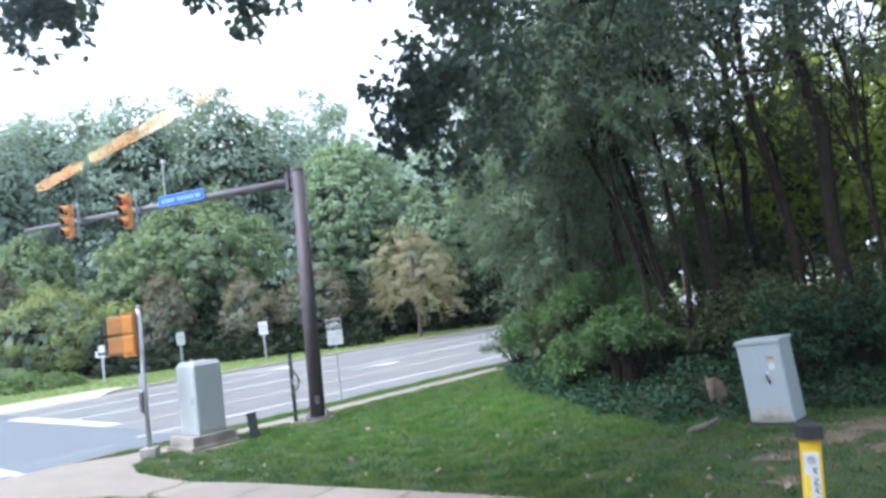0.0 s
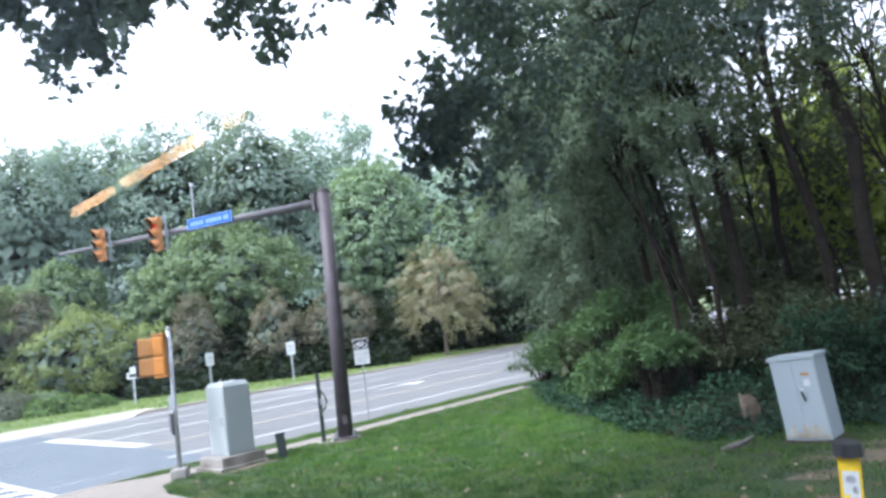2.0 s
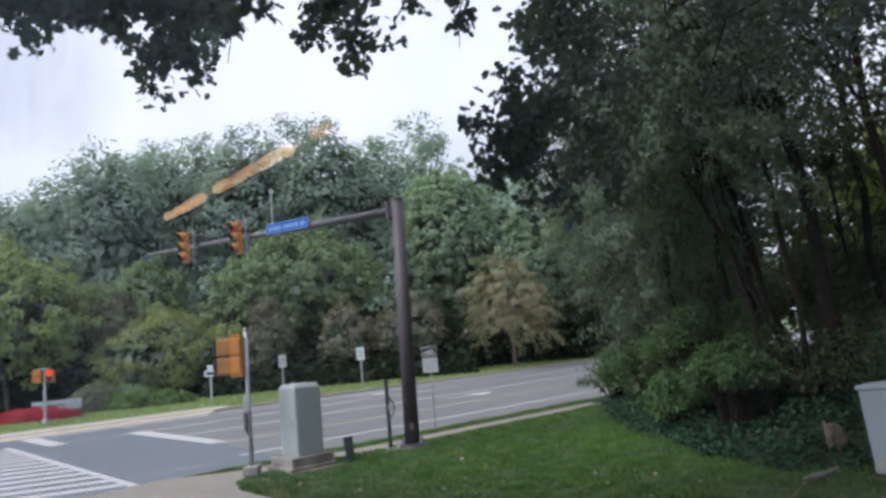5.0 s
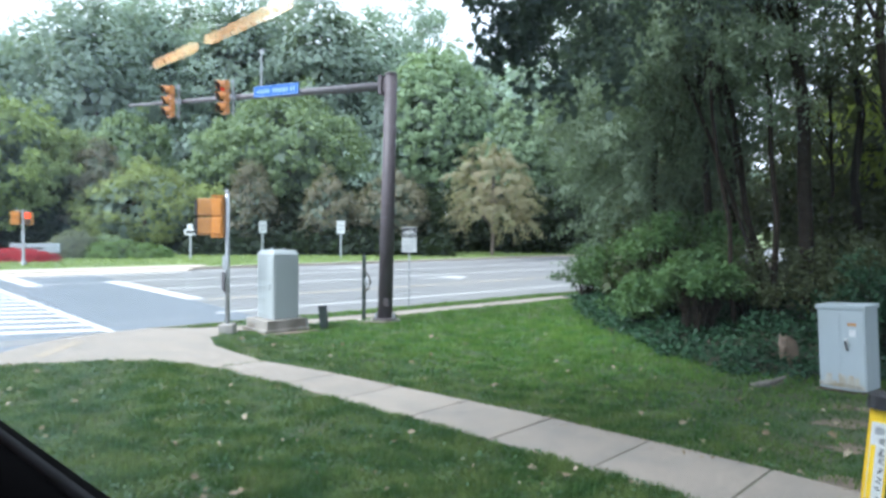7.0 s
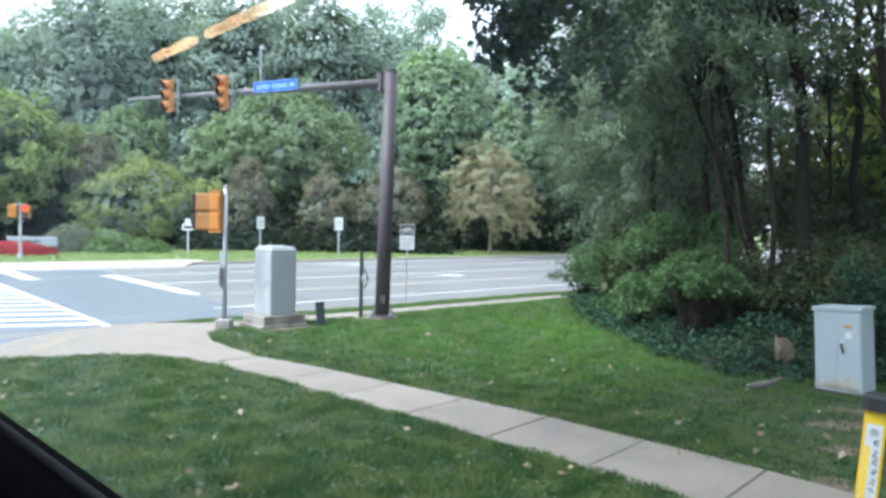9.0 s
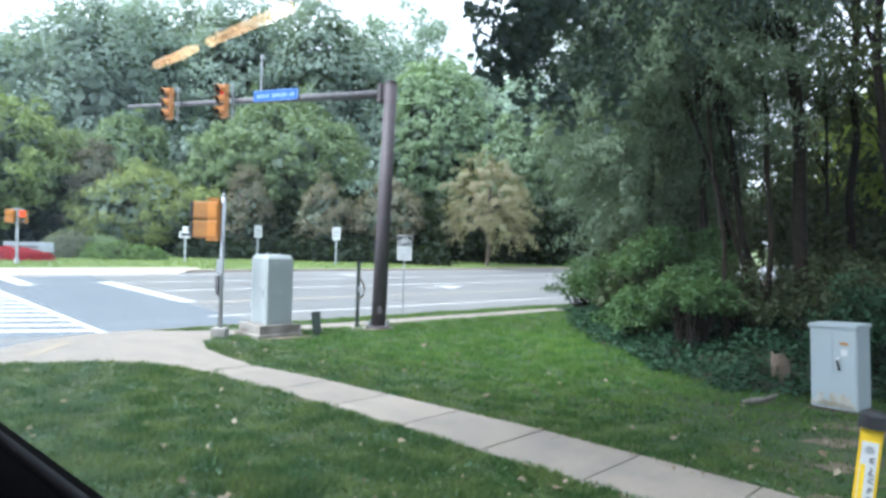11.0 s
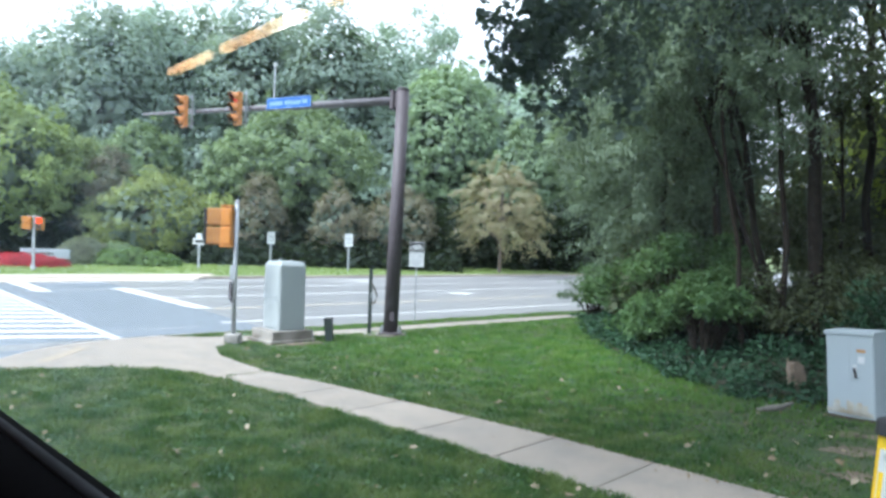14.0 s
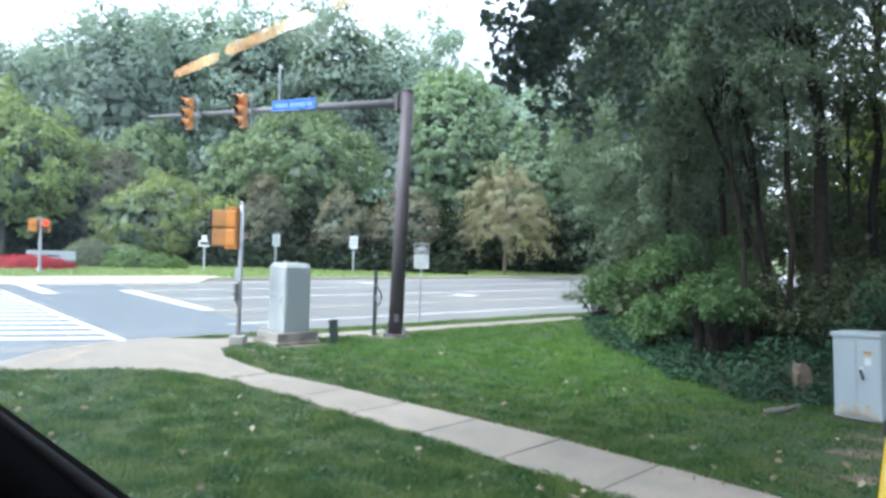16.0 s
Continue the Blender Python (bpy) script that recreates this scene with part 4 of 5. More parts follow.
def mound(name, place, radii, n, size, leaf, label, category, seed, kind="", flat=0.1, group=""):
    """A leafy dome: leaves over a rounded body with an uneven skin."""
    rng = np.random.default_rng(seed)
    c = rng.normal(size=(n, 3))
    c /= np.linalg.norm(c, axis=1)[:, None]
    c[:, 2] = np.abs(c[:, 2])
    lobes = rng.normal(size=(14, 3))
    lobes /= np.linalg.norm(lobes, axis=1)[:, None]
    bul = np.clip((c @ lobes.T - 0.7) / 0.3, 0, 1).max(1)
    p = c * (1 - flat + flat * 1.4 * bul + 0.05 * rng.normal(size=n) - 0.25 * (rng.random(n) ** 4))[:, None] * np.asarray(radii)
    e = thing(name, place, label, category, group, kind)
    leaf_mesh("foliage", p, size * (0.6 + 0.8 * rng.random(n)), leaf, e, rng, outward=c * 1.5)
    bm = bmesh.new()
    r = bmesh.ops.create_icosphere(bm, subdivisions=3, radius=1.0)
    for v in bm.verts:
        k = 0.80 + 0.08 * noise.noise(v.co * 2.0 + Vector((seed, 0, 0)))
        v.co = Vector((v.co.x * radii[0] * k, v.co.y * radii[1] * k, max(-0.05, v.co.z * radii[2] * k)))
    part("inner_twigs", bm, BARK, e, smooth=True)
    return e


mound("clipped_shrub", polar(-27.95, 50.5, 0.45), (1.75, 1.5, 1.72), 2600, 0.22, LEAF_HEDGE, "rounded clipped dark shrub in the corner bed", "shrub", 3, flat=0.06)
mound("clipped_shrub", polar(-25.9, 53, 0.45), (1.7, 1.4, 1.45), 2000, 0.25, LEAF_MID, "rounded green shrub in the corner bed", "shrub", 4)
for k, (az, d, r, h) in enumerate([(-26.0, 49, 1.2, 1.0), (-24.7, 49.5, 1.4, 1.15), (-23.3, 49, 1.3, 1.0), (-22.2, 49.5, 0.9, 0.75)]):
    mound("low_shrub", polar(az, d, 0.45), (r, r * 0.8, h), 900, 0.24, LEAF_LIME, "low spreading bright green shrub", "shrub", 10 + k, group="low shrubs in the corner bed")
mound("flower_bed", polar(-32.1, 47.3, 0.45), (3.0, 1.2, 0.72), 3000, 0.2, RED_FLOWER, "bed of red flowers below the name board", "flowers", 20, kind="stuff")

# ---- pad cabinet and yellow marker by the woods ----
p0, p1 = Vector((6.24, 11.55, 0)), Vector((6.70, 11.0, 0))
along = (p1 - p0).normalized()
back = Vector((-along.y, along.x, 0))
if back.y < 0:
    back = -back
e = thing("utility_cabinet", p0 + along * 0.37 + back * 0.29 + Vector((0, 0, -0.02)), "pale grey metal utility cabinet, rust-stained at its base", "cabinet", turn=math.atan2(along.y, along.x))
lean = Matrix.Rotation(radians(-3.4), 3, "Y")
bm = bmesh.new()
box(bm, (0.80, 0.68, 0.16), (0.03, 0, -0.02), 0.02)
part("footing", bm, SOIL, e)
bm = bmesh.new()
box(bm, (0.71, 0.58, 1.32), (-0.03, 0, 0.71), 0.02, lean)
part("body", bm, PAD_GREY, e)
bm = bmesh.new()
box(bm, (0.76, 0.63, 0.075), (-0.072, 0, 1.395), 0.02, lean)
part("lid", bm, PAD_GREY, e)
bm = bmesh.new()
box(bm, (0.335, 0.012, 1.22), (-0.205, -0.292, 0.72), 0.004, lean)
part("door", bm, PAD_GREY, e)
bm = bmesh.new()
box(bm, (0.335, 0.012, 1.22), (0.137, -0.292, 0.71), 0.004, lean)
door = part("door", bm, PAD_GREY, e)
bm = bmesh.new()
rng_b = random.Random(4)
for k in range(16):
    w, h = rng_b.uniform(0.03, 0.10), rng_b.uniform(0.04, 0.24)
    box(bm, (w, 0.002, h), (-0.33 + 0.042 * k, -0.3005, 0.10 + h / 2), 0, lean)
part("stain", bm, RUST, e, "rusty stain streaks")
bm = bmesh.new()
box(bm, (0.055, 0.02, 0.20), (0.040, -0.305, 0.80), 0.006, lean)
part("handle_plate", bm, WHITE, e)
bm = bmesh.new()
box(bm, (0.03, 0.05, 0.16), (0.050, -0.325, 0.78), 0.008, Matrix.Rotation(radians(-14), 3, "Y"))
part("handle", bm, BLACK, e)
bm = bmesh.new()
box(bm, (0.13, 0.003, 0.048), (0.115, -0.301, 1.13), 0)
part("warning_label", bm, ORANGE_LABEL, e, "orange warning label")
bm = bmesh.new()
box(bm, (0.10, 0.003, 0.11), (0.125, -0.301, 0.99), 0)
part("paper_label", bm, WHITE, e, "white label")

e = thing("marker_post", polar(31.15, 5.0, 0.09), "yellow plastic pipeline marker post with black cap and labels", "marker post", turn=radians(-32))
e.matrix_world = e.matrix_world @ Matrix.Rotation(radians(4), 4, "Y")
bm = bmesh.new()
tri = [(-0.073, -0.035), (0.073, -0.035), (0.0, 0.08)]
lo = [bm.verts.new((x, y, -0.1)) for x, y in tri]
hi = [bm.verts.new((x, y, 1.46)) for x, y in tri]
bm.faces.new(hi)
for i in range(3):
    bm.faces.new((lo[i], lo[(i + 1) % 3], hi[(i + 1) % 3], hi[i]))
bmesh.ops.bevel(bm, geom=[ed for ed in bm.edges if abs(ed.verts[0].co.z - ed.verts[1].co.z) > 1], offset=0.022, segments=4, affect="EDGES")
part("post", bm, YELLOW, e)
bm = bmesh.new()
rod(bm, (0, 0.0, 1.455), (0, 0.0, 1.535), 0.083, 0.08, 24)
rod(bm, (0, 0.0, 1.535), (0, 0.0, 1.55), 0.08, 0.055, 24)
part("cap", bm, BLACK, e, "black cap")
bm = bmesh.new()
box(bm, (0.088, 0.003, 0.78), (0.0, -0.037, 0.98), 0)
lab = part("label", bm, WHITE, e, "white printed label")
bm = bmesh.new()
rod(bm, (0, -0.0395, 1.32), (0, -0.0405, 1.32), 0.026, seg=18)
rod(bm, (0, -0.0405, 1.32), (0, -0.0407, 1.32), 0.016, seg=18)
part("emblem", bm, GALV, lab)
rng_b = random.Random(9)
for k in range(11):
    bm = bmesh.new()
    z = 1.25 - k * 0.06
    for q in range(rng_b.randint(2, 4)):
        box(bm, (rng_b.uniform(0.012, 0.036), 0.002, 0.006), (0.020 + rng_b.uniform(-0.006, 0.006), -0.0398, z + 0.022 - q * 0.013), 0, Matrix.Rotation(radians(rng_b.uniform(-25, 25)), 3, "Y"))
    part("text_bar", bm, INK, lab)
bm = bmesh.new()
box(bm, (0.026, 0.002, 0.62), (-0.026, -0.0396, 0.92), 0)
part("yellow_band", bm, YELLOW, lab)

# a split stump post and a fallen branch in the ivy
e = thing("wood_stump", polar(26.4, 14.7, 0.04), "broken weathered wooden post leaning in the ivy", "stump")
bm = bmesh.new()
box(bm, (0.31, 0.22, 0.66), (0, 0, 0.24), 0.02, Matrix.Rotation(radians(-7), 3, "Y") @ Matrix.Rotation(radians(20), 3, "Z"), 0.9)
for v in bm.verts:
    if v.co.z > 0.4:
        v.co.z -= 0.35 * (v.co.x + 0.1)
bmesh.ops.subdivide_edges(bm, edges=list(bm.edges), cuts=3, use_grid_fill=True)
for v in bm.verts:                                     # split, splintered top and rough sides
    v.co += Vector((0.05, 0.04, 0.06 if v.co.z > 0.42 else 0.02)) * noise.noise(v.co * 11)
part("post", bm, WOOD, e)
e = thing("fallen_branch", polar(25.1, 12.7, 0.05), "short bare fallen branch lying on the grass", "branch")
tubes("branch", [([(-0.35, -0.08, 0.0), (-0.1, 0.0, 0.03), (0.12, 0.02, 0.05), (0.32, 0.08, 0.13)], [0.045, 0.055, 0.05, 0.02]), ([(0.0, 0, 0.04), (0.2, -0.12, 0.14)], [0.04, 0.012])], DEAD_WOOD, e)

# ---- far trees across the road ----
SKY_AZ = [-60, -40, -33.5, -30, -26.2, -21.7, -16, -12.9, -8.8, -6.5, -5, -2, 3, 8, 14, 40]
SKY_EL = [10.0, 10.8, 11.6, 13.8, 15.8, 17.2, 17.6, 17.7, 18.0, 17.0, 13.9, 14.0, 13.6, 12.5, 12, 12]
rng = np.random.default_rng(11)
azs = list(np.arange(-43, 18, 3.3))
for k, az in enumerate(azs):
    d = 92 + 7 * ((k * 37) % 5 - 2) / 2
    h = 2.6 + d * math.tan(radians(float(np.interp(az, SKY_AZ, SKY_EL)))) + 1.0
    r = 6.6
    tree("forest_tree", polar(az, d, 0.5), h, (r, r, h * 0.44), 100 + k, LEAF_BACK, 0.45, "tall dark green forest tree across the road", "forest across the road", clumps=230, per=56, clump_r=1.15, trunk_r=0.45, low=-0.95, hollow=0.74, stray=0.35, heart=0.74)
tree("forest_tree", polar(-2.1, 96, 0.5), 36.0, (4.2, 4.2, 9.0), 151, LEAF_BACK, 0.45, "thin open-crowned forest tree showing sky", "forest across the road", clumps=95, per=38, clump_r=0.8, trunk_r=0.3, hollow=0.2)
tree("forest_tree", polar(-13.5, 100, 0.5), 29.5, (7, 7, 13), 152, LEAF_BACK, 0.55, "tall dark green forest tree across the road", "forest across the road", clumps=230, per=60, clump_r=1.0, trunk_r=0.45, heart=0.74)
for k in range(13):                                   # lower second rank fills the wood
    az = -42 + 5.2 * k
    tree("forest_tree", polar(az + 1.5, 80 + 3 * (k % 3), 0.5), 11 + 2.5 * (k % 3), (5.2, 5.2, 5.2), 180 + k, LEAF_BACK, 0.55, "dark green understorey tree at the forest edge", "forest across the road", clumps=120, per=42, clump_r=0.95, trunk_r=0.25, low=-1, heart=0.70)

MIDS = [  # bearing, distance, height, half width, half height, leaf, size, words
    (-12.6, 66, 14.6, 7.4, 6.0, LEAF_MID, 0.40, "broad rounded green tree on the far verge"),
    (-17.0, 68, 12.4, 4.4, 4.8, LEAF_MID, 0.40, "rounded green tree on the far verge"),
    (-24.4, 74, 13.4, 4.2, 5.0, LEAF_MID, 0.40, "rounded green tree behind the verge"),
    (-33.3, 61, 12.6, 5.6, 5.4, LEAF_LIGHT, 0.38, "tall yellow-green tree near the far corner"),
    (-29.6, 66, 10.4, 4.2, 4.4, LEAF_LIGHT, 0.38, "yellow-green tree near the far corner"),
    (-36.5, 66, 11.2, 5.0, 4.8, LEAF_LIGHT, 0.38, "yellow-green tree near the far corner"),
    (-23.2, 57.5, 7.1, 5.0, 3.5, LEAF_OLIVE, 0.26, "broad domed olive-yellow tree on the far verge"),
    (-26.2, 62, 8.8, 2.8, 3.6, LEAF_BROWN, 0.28, "reddish-brown tree behind the olive tree"),
    (-18.8, 62, 6.0, 2.2, 2.4, LEAF_OLIVE, 0.30, "small olive tree on the far verge"),
    (-15.4, 57, 7.2, 2.4, 3.4, LEAF_BROWN, 0.24, "small reddish-brown tree on the far verge"),
    (-9.5, 57, 6.8, 2.5, 3.2, LEAF_BROWN, 0.24, "small reddish-brown tree on the far verge"),
    (-4.3, 57, 7.0, 3.3, 3.3, LEAF_BROWN, 0.24, "broad reddish-brown tree on the far verge"),
    (-0.2, 80, 22.9, 6.0, 9.0, LEAF_PALE, 0.46, "tall green tree at the forest edge"),
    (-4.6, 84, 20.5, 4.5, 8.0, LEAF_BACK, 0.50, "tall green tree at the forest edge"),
    (5.6, 72, 14.6, 3.8, 5.8, LEAF_PALE, 0.38, "pale green tree at the forest edge"),
    (10.0, 76, 16.4, 5.0, 6.6, LEAF_MID, 0.44, "green tree at the forest edge"),
    (15.5, 80, 17.0, 6.0, 7.0, LEAF_MID, 0.44, "green tree at the forest edge"),
]
for k, (az, d, h, r, rz, leaf, size, words) in enumerate(MIDS):
    tree("verge_tree", polar(az, d, 0.5), h, (r, r, rz), 210 + k, leaf, size * 0.84, words, "trees on the far verge", clumps=int(80 + 21 * r * rz / 2), per=35, clump_r=0.30 + 0.022 * r, hollow=0.70, stray=0.4, heart=0.70, trunk_r=0.14 + 0.015 * r, low=-0.95, cone=0.45 if leaf is LEAF_BROWN else 0.28 if leaf is LEAF_OLIVE else 0.1)
tree("verge_tree", polar(3.95, 55.5, 0.45), 8.9, (3.7, 3.7, 3.9), 241, LEAF_TAN, 0.20, "tan-leaved young tree with a bare lower trunk on the verge", "trees on the far verge", clumps=190, per=76, clump_r=0.38, trunk_r=0.16, low=-0.75, spray=1.15, tiers=0.95, cone=0.2)
rng = np.random.default_rng(77)                        # thicket below the far trees, their deep shade put into its colour
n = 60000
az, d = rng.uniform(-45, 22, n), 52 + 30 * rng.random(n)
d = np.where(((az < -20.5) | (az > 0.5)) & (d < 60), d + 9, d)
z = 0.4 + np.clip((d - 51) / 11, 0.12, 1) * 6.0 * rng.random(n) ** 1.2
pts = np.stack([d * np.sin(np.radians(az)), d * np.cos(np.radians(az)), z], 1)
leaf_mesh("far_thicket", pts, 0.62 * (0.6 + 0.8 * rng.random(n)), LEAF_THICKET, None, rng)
tagged(bpy.data.objects["far_thicket"], "leafy thicket with the shade under the far trees in its colour", "thicket", kind="stuff")


# ---- woods beside the lawn ----
def ground_here(x, y):
    return float(bank_z(np.array([x]), np.array([y]))[0])


def woods_tree(az0, az1, d, height, r, seed, radii, leaf, size, words, clumps, per, clump_r, el_top, cz, stems=1, low=-0.7, hollow=0.35, parent_group="trees of the wood", spray=0.5):
    """A wood tree whose trunk leans from bearing az0 at its foot to az1 at el_top degrees, with a crown above."""
    rg = np.random.default_rng(seed)
    foot = polar(az0, d)
    foot.z = ground_here(foot.x, foot.y)
    e = thing("woods_tree", foot, words, "tree", parent_group)
    zt = 2.6 + d * math.tan(radians(el_top))
    up = polar(az1, d) - polar(az0, d)
    slope = Vector((up.x / (zt - foot.z), up.y / (zt - foot.z), 1))
    lines = []
    top = slope * (height * 0.85)
    centre = np.array((slope.x * cz, slope.y * cz, cz))
    p, out, cc = clump_crown(rg, centre, radii, clumps, per, clump_r, low, hollow, spray)
    for s in range(stems):
        j = Vector((rg.uniform(-0.35, 0.35), rg.uniform(-0.3, 0.3), 0)) if s else Vector((0, 0, 0))
        t2 = top + Vector((rg.uniform(-2.6, 1.4), rg.uniform(-1.5, 1.0), rg.uniform(-2, 0))) if s else top
        lines.append(limb_line(rg, j + Vector((0, 0, -0.4)), t2, r * 0.85 * (1.0 if not s else rg.uniform(0.5, 0.8)), r * 0.3, 10, 0.016))
        lines[-1][1][0] *= 1.15
    for q in cc[rg.choice(len(cc), 14, replace=False)]:
        st = lines[rg.integers(0, stems)][0]
        k = rg.integers(4, 9)
        lines.append(limb_line(rg, st[k], q, r * 0.32, 0.012, 6, 0.10))
    tubes("trunk", lines, BARK, e, 10)
    leaf_mesh("crown", p, size * (0.6 + 0.8 * rg.random(len(p))), leaf, e, rg, outward=out * 0.6, droop=0.8, shape=LEAF_NARROW)
    return e


TALL = "tall dark-trunked tree at the edge of the wood"
woods_tree(36.3, 35.2, 17.0, 17, 0.23, 301, (4.2, 4.2, 4.5), LEAF_WOOD, 0.095, TALL, 150, 90, 0.40, 18, 12.5)
woods_tree(33.6, 31.4, 18.5, 16, 0.16, 302, (4, 4, 4), LEAF_WOOD, 0.095, TALL, 136, 90, 0.40, 13.7, 12)
woods_tree(27.9, 26.4, 18.0, 16, 0.21, 303, (4, 4, 4.5), LEAF_WOOD, 0.095, TALL, 120, 90, 0.40, 11.5, 11.5)
woods_tree(25.7, 24.1, 17.5, 13, 0.09, 304, (2.6, 2.6, 3.4), LEAF_WOOD, 0.12, TALL, 130, 60, 0.4, 12, 9.5)
woods_tree(25.3, 22.0, 19.0, 13, 0.11, 305, (4, 4, 4.4), LEAF_WOOD, 0.10, "multi-stemmed leaning tree at the edge of the wood", 125, 78, 0.42, 8, 8.8, stems=4)
woods_tree(39.0, 38.2, 15.5, 11, 0.06, 306, (2.2, 2.2, 3.2), LEAF_WOOD, 0.17, "slim young tree at the edge of the wood", 90, 36, 0.4, 8, 7.5)
woods_tree(31.0, 30.2, 23.0, 16, 0.16, 307, (4, 4, 5), LEAF_WOOD, 0.125, TALL, 170, 70, 0.45, 12, 11)
woods_tree(22.6, 22.0, 25.0, 15, 0.17, 308, (4.5, 4.5, 5.5), LEAF_WOOD, 0.105, TALL, 100, 80, 0.42, 12, 9.5)
woods_tree(42.5, 42.0, 18.0, 16, 0.2, 309, (4, 4, 5), LEAF_WOOD, 0.095, TALL, 136, 90, 0.40, 14, 11)
# leafy trees whose branches hang low over the lawn edge
woods_tree(17.0, 16.2, 22.5, 13, 0.15, 321, (3.6, 3.8, 5.2), LEAF_EDGE, 0.115, "drooping leafy tree hanging over the lawn edge", 620, 100, 0.38, 10, 6.4, low=-0.95, spray=0.9)
woods_tree(21.5, 20.0, 20.5, 13, 0.15, 322, (3.8, 3.6, 5.6), LEAF_EDGE, 0.115, "drooping leafy tree hanging over the lawn edge", 400, 92, 0.38, 10, 7.9, low=-0.9, spray=0.9)
woods_tree(23.0, 20.6, 17.0, 13, 0.07, 324, (2.8, 2.4, 4.6), LEAF_EDGE, 0.105, "drooping leafy tree hanging over the lawn edge", 420, 92, 0.36, 10, 7.6, low=-0.7, spray=0.9)
woods_tree(15.6, 15.0, 30.0, 13, 0.17, 323, (4.2, 4.6, 5.6), LEAF_EDGE, 0.14, "drooping leafy tree beside the road", 440, 70, 0.46, 9, 6.0, low=-0.95, spray=0.9)
for k, (a0, a1, d) in enumerate([(20.6, 19.2, 23.0), (23.2, 21.0, 22.0), (29.4, 28.6, 22.0), (34.6, 32.4, 21.0), (38.0, 38.9, 20.5)]):
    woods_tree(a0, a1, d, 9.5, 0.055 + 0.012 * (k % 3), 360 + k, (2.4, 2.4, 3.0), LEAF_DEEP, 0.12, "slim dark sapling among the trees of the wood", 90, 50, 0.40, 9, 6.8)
# trees further back, sunlight and deep shade put into their leaf colours
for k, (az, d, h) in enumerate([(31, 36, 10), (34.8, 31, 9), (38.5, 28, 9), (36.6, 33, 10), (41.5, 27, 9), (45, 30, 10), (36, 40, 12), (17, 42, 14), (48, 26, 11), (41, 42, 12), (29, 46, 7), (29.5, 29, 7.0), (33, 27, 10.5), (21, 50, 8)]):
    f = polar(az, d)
    tree("woods_tree", (f.x, f.y, 0.9), h, (4.4, 4.4, h * 0.46), 340 + k, LEAF_SUNNY if az > 34.5 else LEAF_DEEP, 0.26, ("yellow-green tree coloured as sunlit" if az > 34.5 else "dark green tree coloured as shaded") + " inside the wood", "trees of the wood", clumps=115, per=44, clump_r=0.55, trunk_r=0.12, bark=BARK, low=-0.95)

# unseen trees added outside the view to cut skylight from the right
for k, (az, d) in enumerate([(56, 20), (68, 17), (84, 19), (100, 18), (62, 28), (118, 20)]):
    f = polar(az, d)
    tree("woods_tree", (f.x, f.y, 0.0), 14 + k % 3, (4.6, 4.6, 5.6), 380 + k, LEAF_DEEP, 0.34, "unseen tree added to block light from the right", "trees of the wood", clumps=150, per=34, clump_r=0.7, trunk_r=0.2, bark=BARK, low=-0.9)

# shrubs along the wood's edge
SHRUBS = [(5.2, 17.9, 1.1, 1.5), (5.9, 16.1, 1.1, 1.75), (5.9, 24.4, 1.7, 2.3), (5.7, 21.4, 1.7, 2.6), (6.4, 18.8, 2.0, 2.9), (7.4, 16.6, 1.9, 2.1), (6.2, 17.0, 1.25, 2.0), (9.0, 15.4, 1.7, 2.2), (10.6, 14.6, 1.7, 2.2), (12.4, 13.4, 1.8, 2.4), (7.6, 20.4, 1.6, 2.2), (5.4, 26.2, 1.3, 2.2), (14.4, 12.0, 1.9, 2.4), (8.6, 13.6, 1.4, 2.1), (10.4, 12.6, 1.6, 2.5), (12.2, 11.4, 1.7, 2.7), (14.2, 10.0, 1.8, 2.8)]
HOLLOW = (1, 6, 4)                                      # bare-stemmed below, dark underneath
for k, (x, y, r, h) in enumerate(SHRUBS):
    rg = np.random.default_rng(400 + k)
    e = thing("shrub", (x, y, ground_here(x, y)), "dark ivy-covered shrub behind the utility cabinet" if k > 12 else "arching green shrub at the edge of the wood" if k % 2 else "dense leafy shrub with drooping sprays at the wood's edge", "shrub", "shrubs at the wood's edge")
    lines, P = [], []
    for s in range(46):
        an, rr = rg.uniform(0, 2 * np.pi), r * rg.uniform(0.25, 1.0)
        tip = np.array((math.cos(an) * rr, math.sin(an) * rr, h * (1 - (0.28 if k in HOLLOW else 0.55) * (rr / r) ** 2) * rg.uniform(0.78 if k in HOLLOW else 0.55, 1.05)))
        pts, rad = limb_line(rg, (0.2 * math.cos(an), 0.2 * math.sin(an), 0), tip, 0.018, 0.004, 7, 0.08)
        pts[:, 2] += np.sin(np.linspace(0, 1, 7) * np.pi) * 0.3
        lines.append((pts, rad))
        t = rg.uniform(0.66 if k in HOLLOW else 0.25, 1.08, 100)
        q = np.stack([np.interp(t, np.linspace(0, 1, 7), pts[:, i]) for i in range(3)], 1) + rg.normal(size=(100, 3)) * (0.11, 0.11, 0.08)
        P.append(q)
    tubes("stems", lines, BARK, e, 4)
    P = np.concatenate(P)
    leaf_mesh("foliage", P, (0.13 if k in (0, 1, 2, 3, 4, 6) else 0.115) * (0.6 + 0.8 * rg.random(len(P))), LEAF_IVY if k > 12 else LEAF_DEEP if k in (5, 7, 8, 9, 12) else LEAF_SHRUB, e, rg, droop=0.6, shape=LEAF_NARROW)


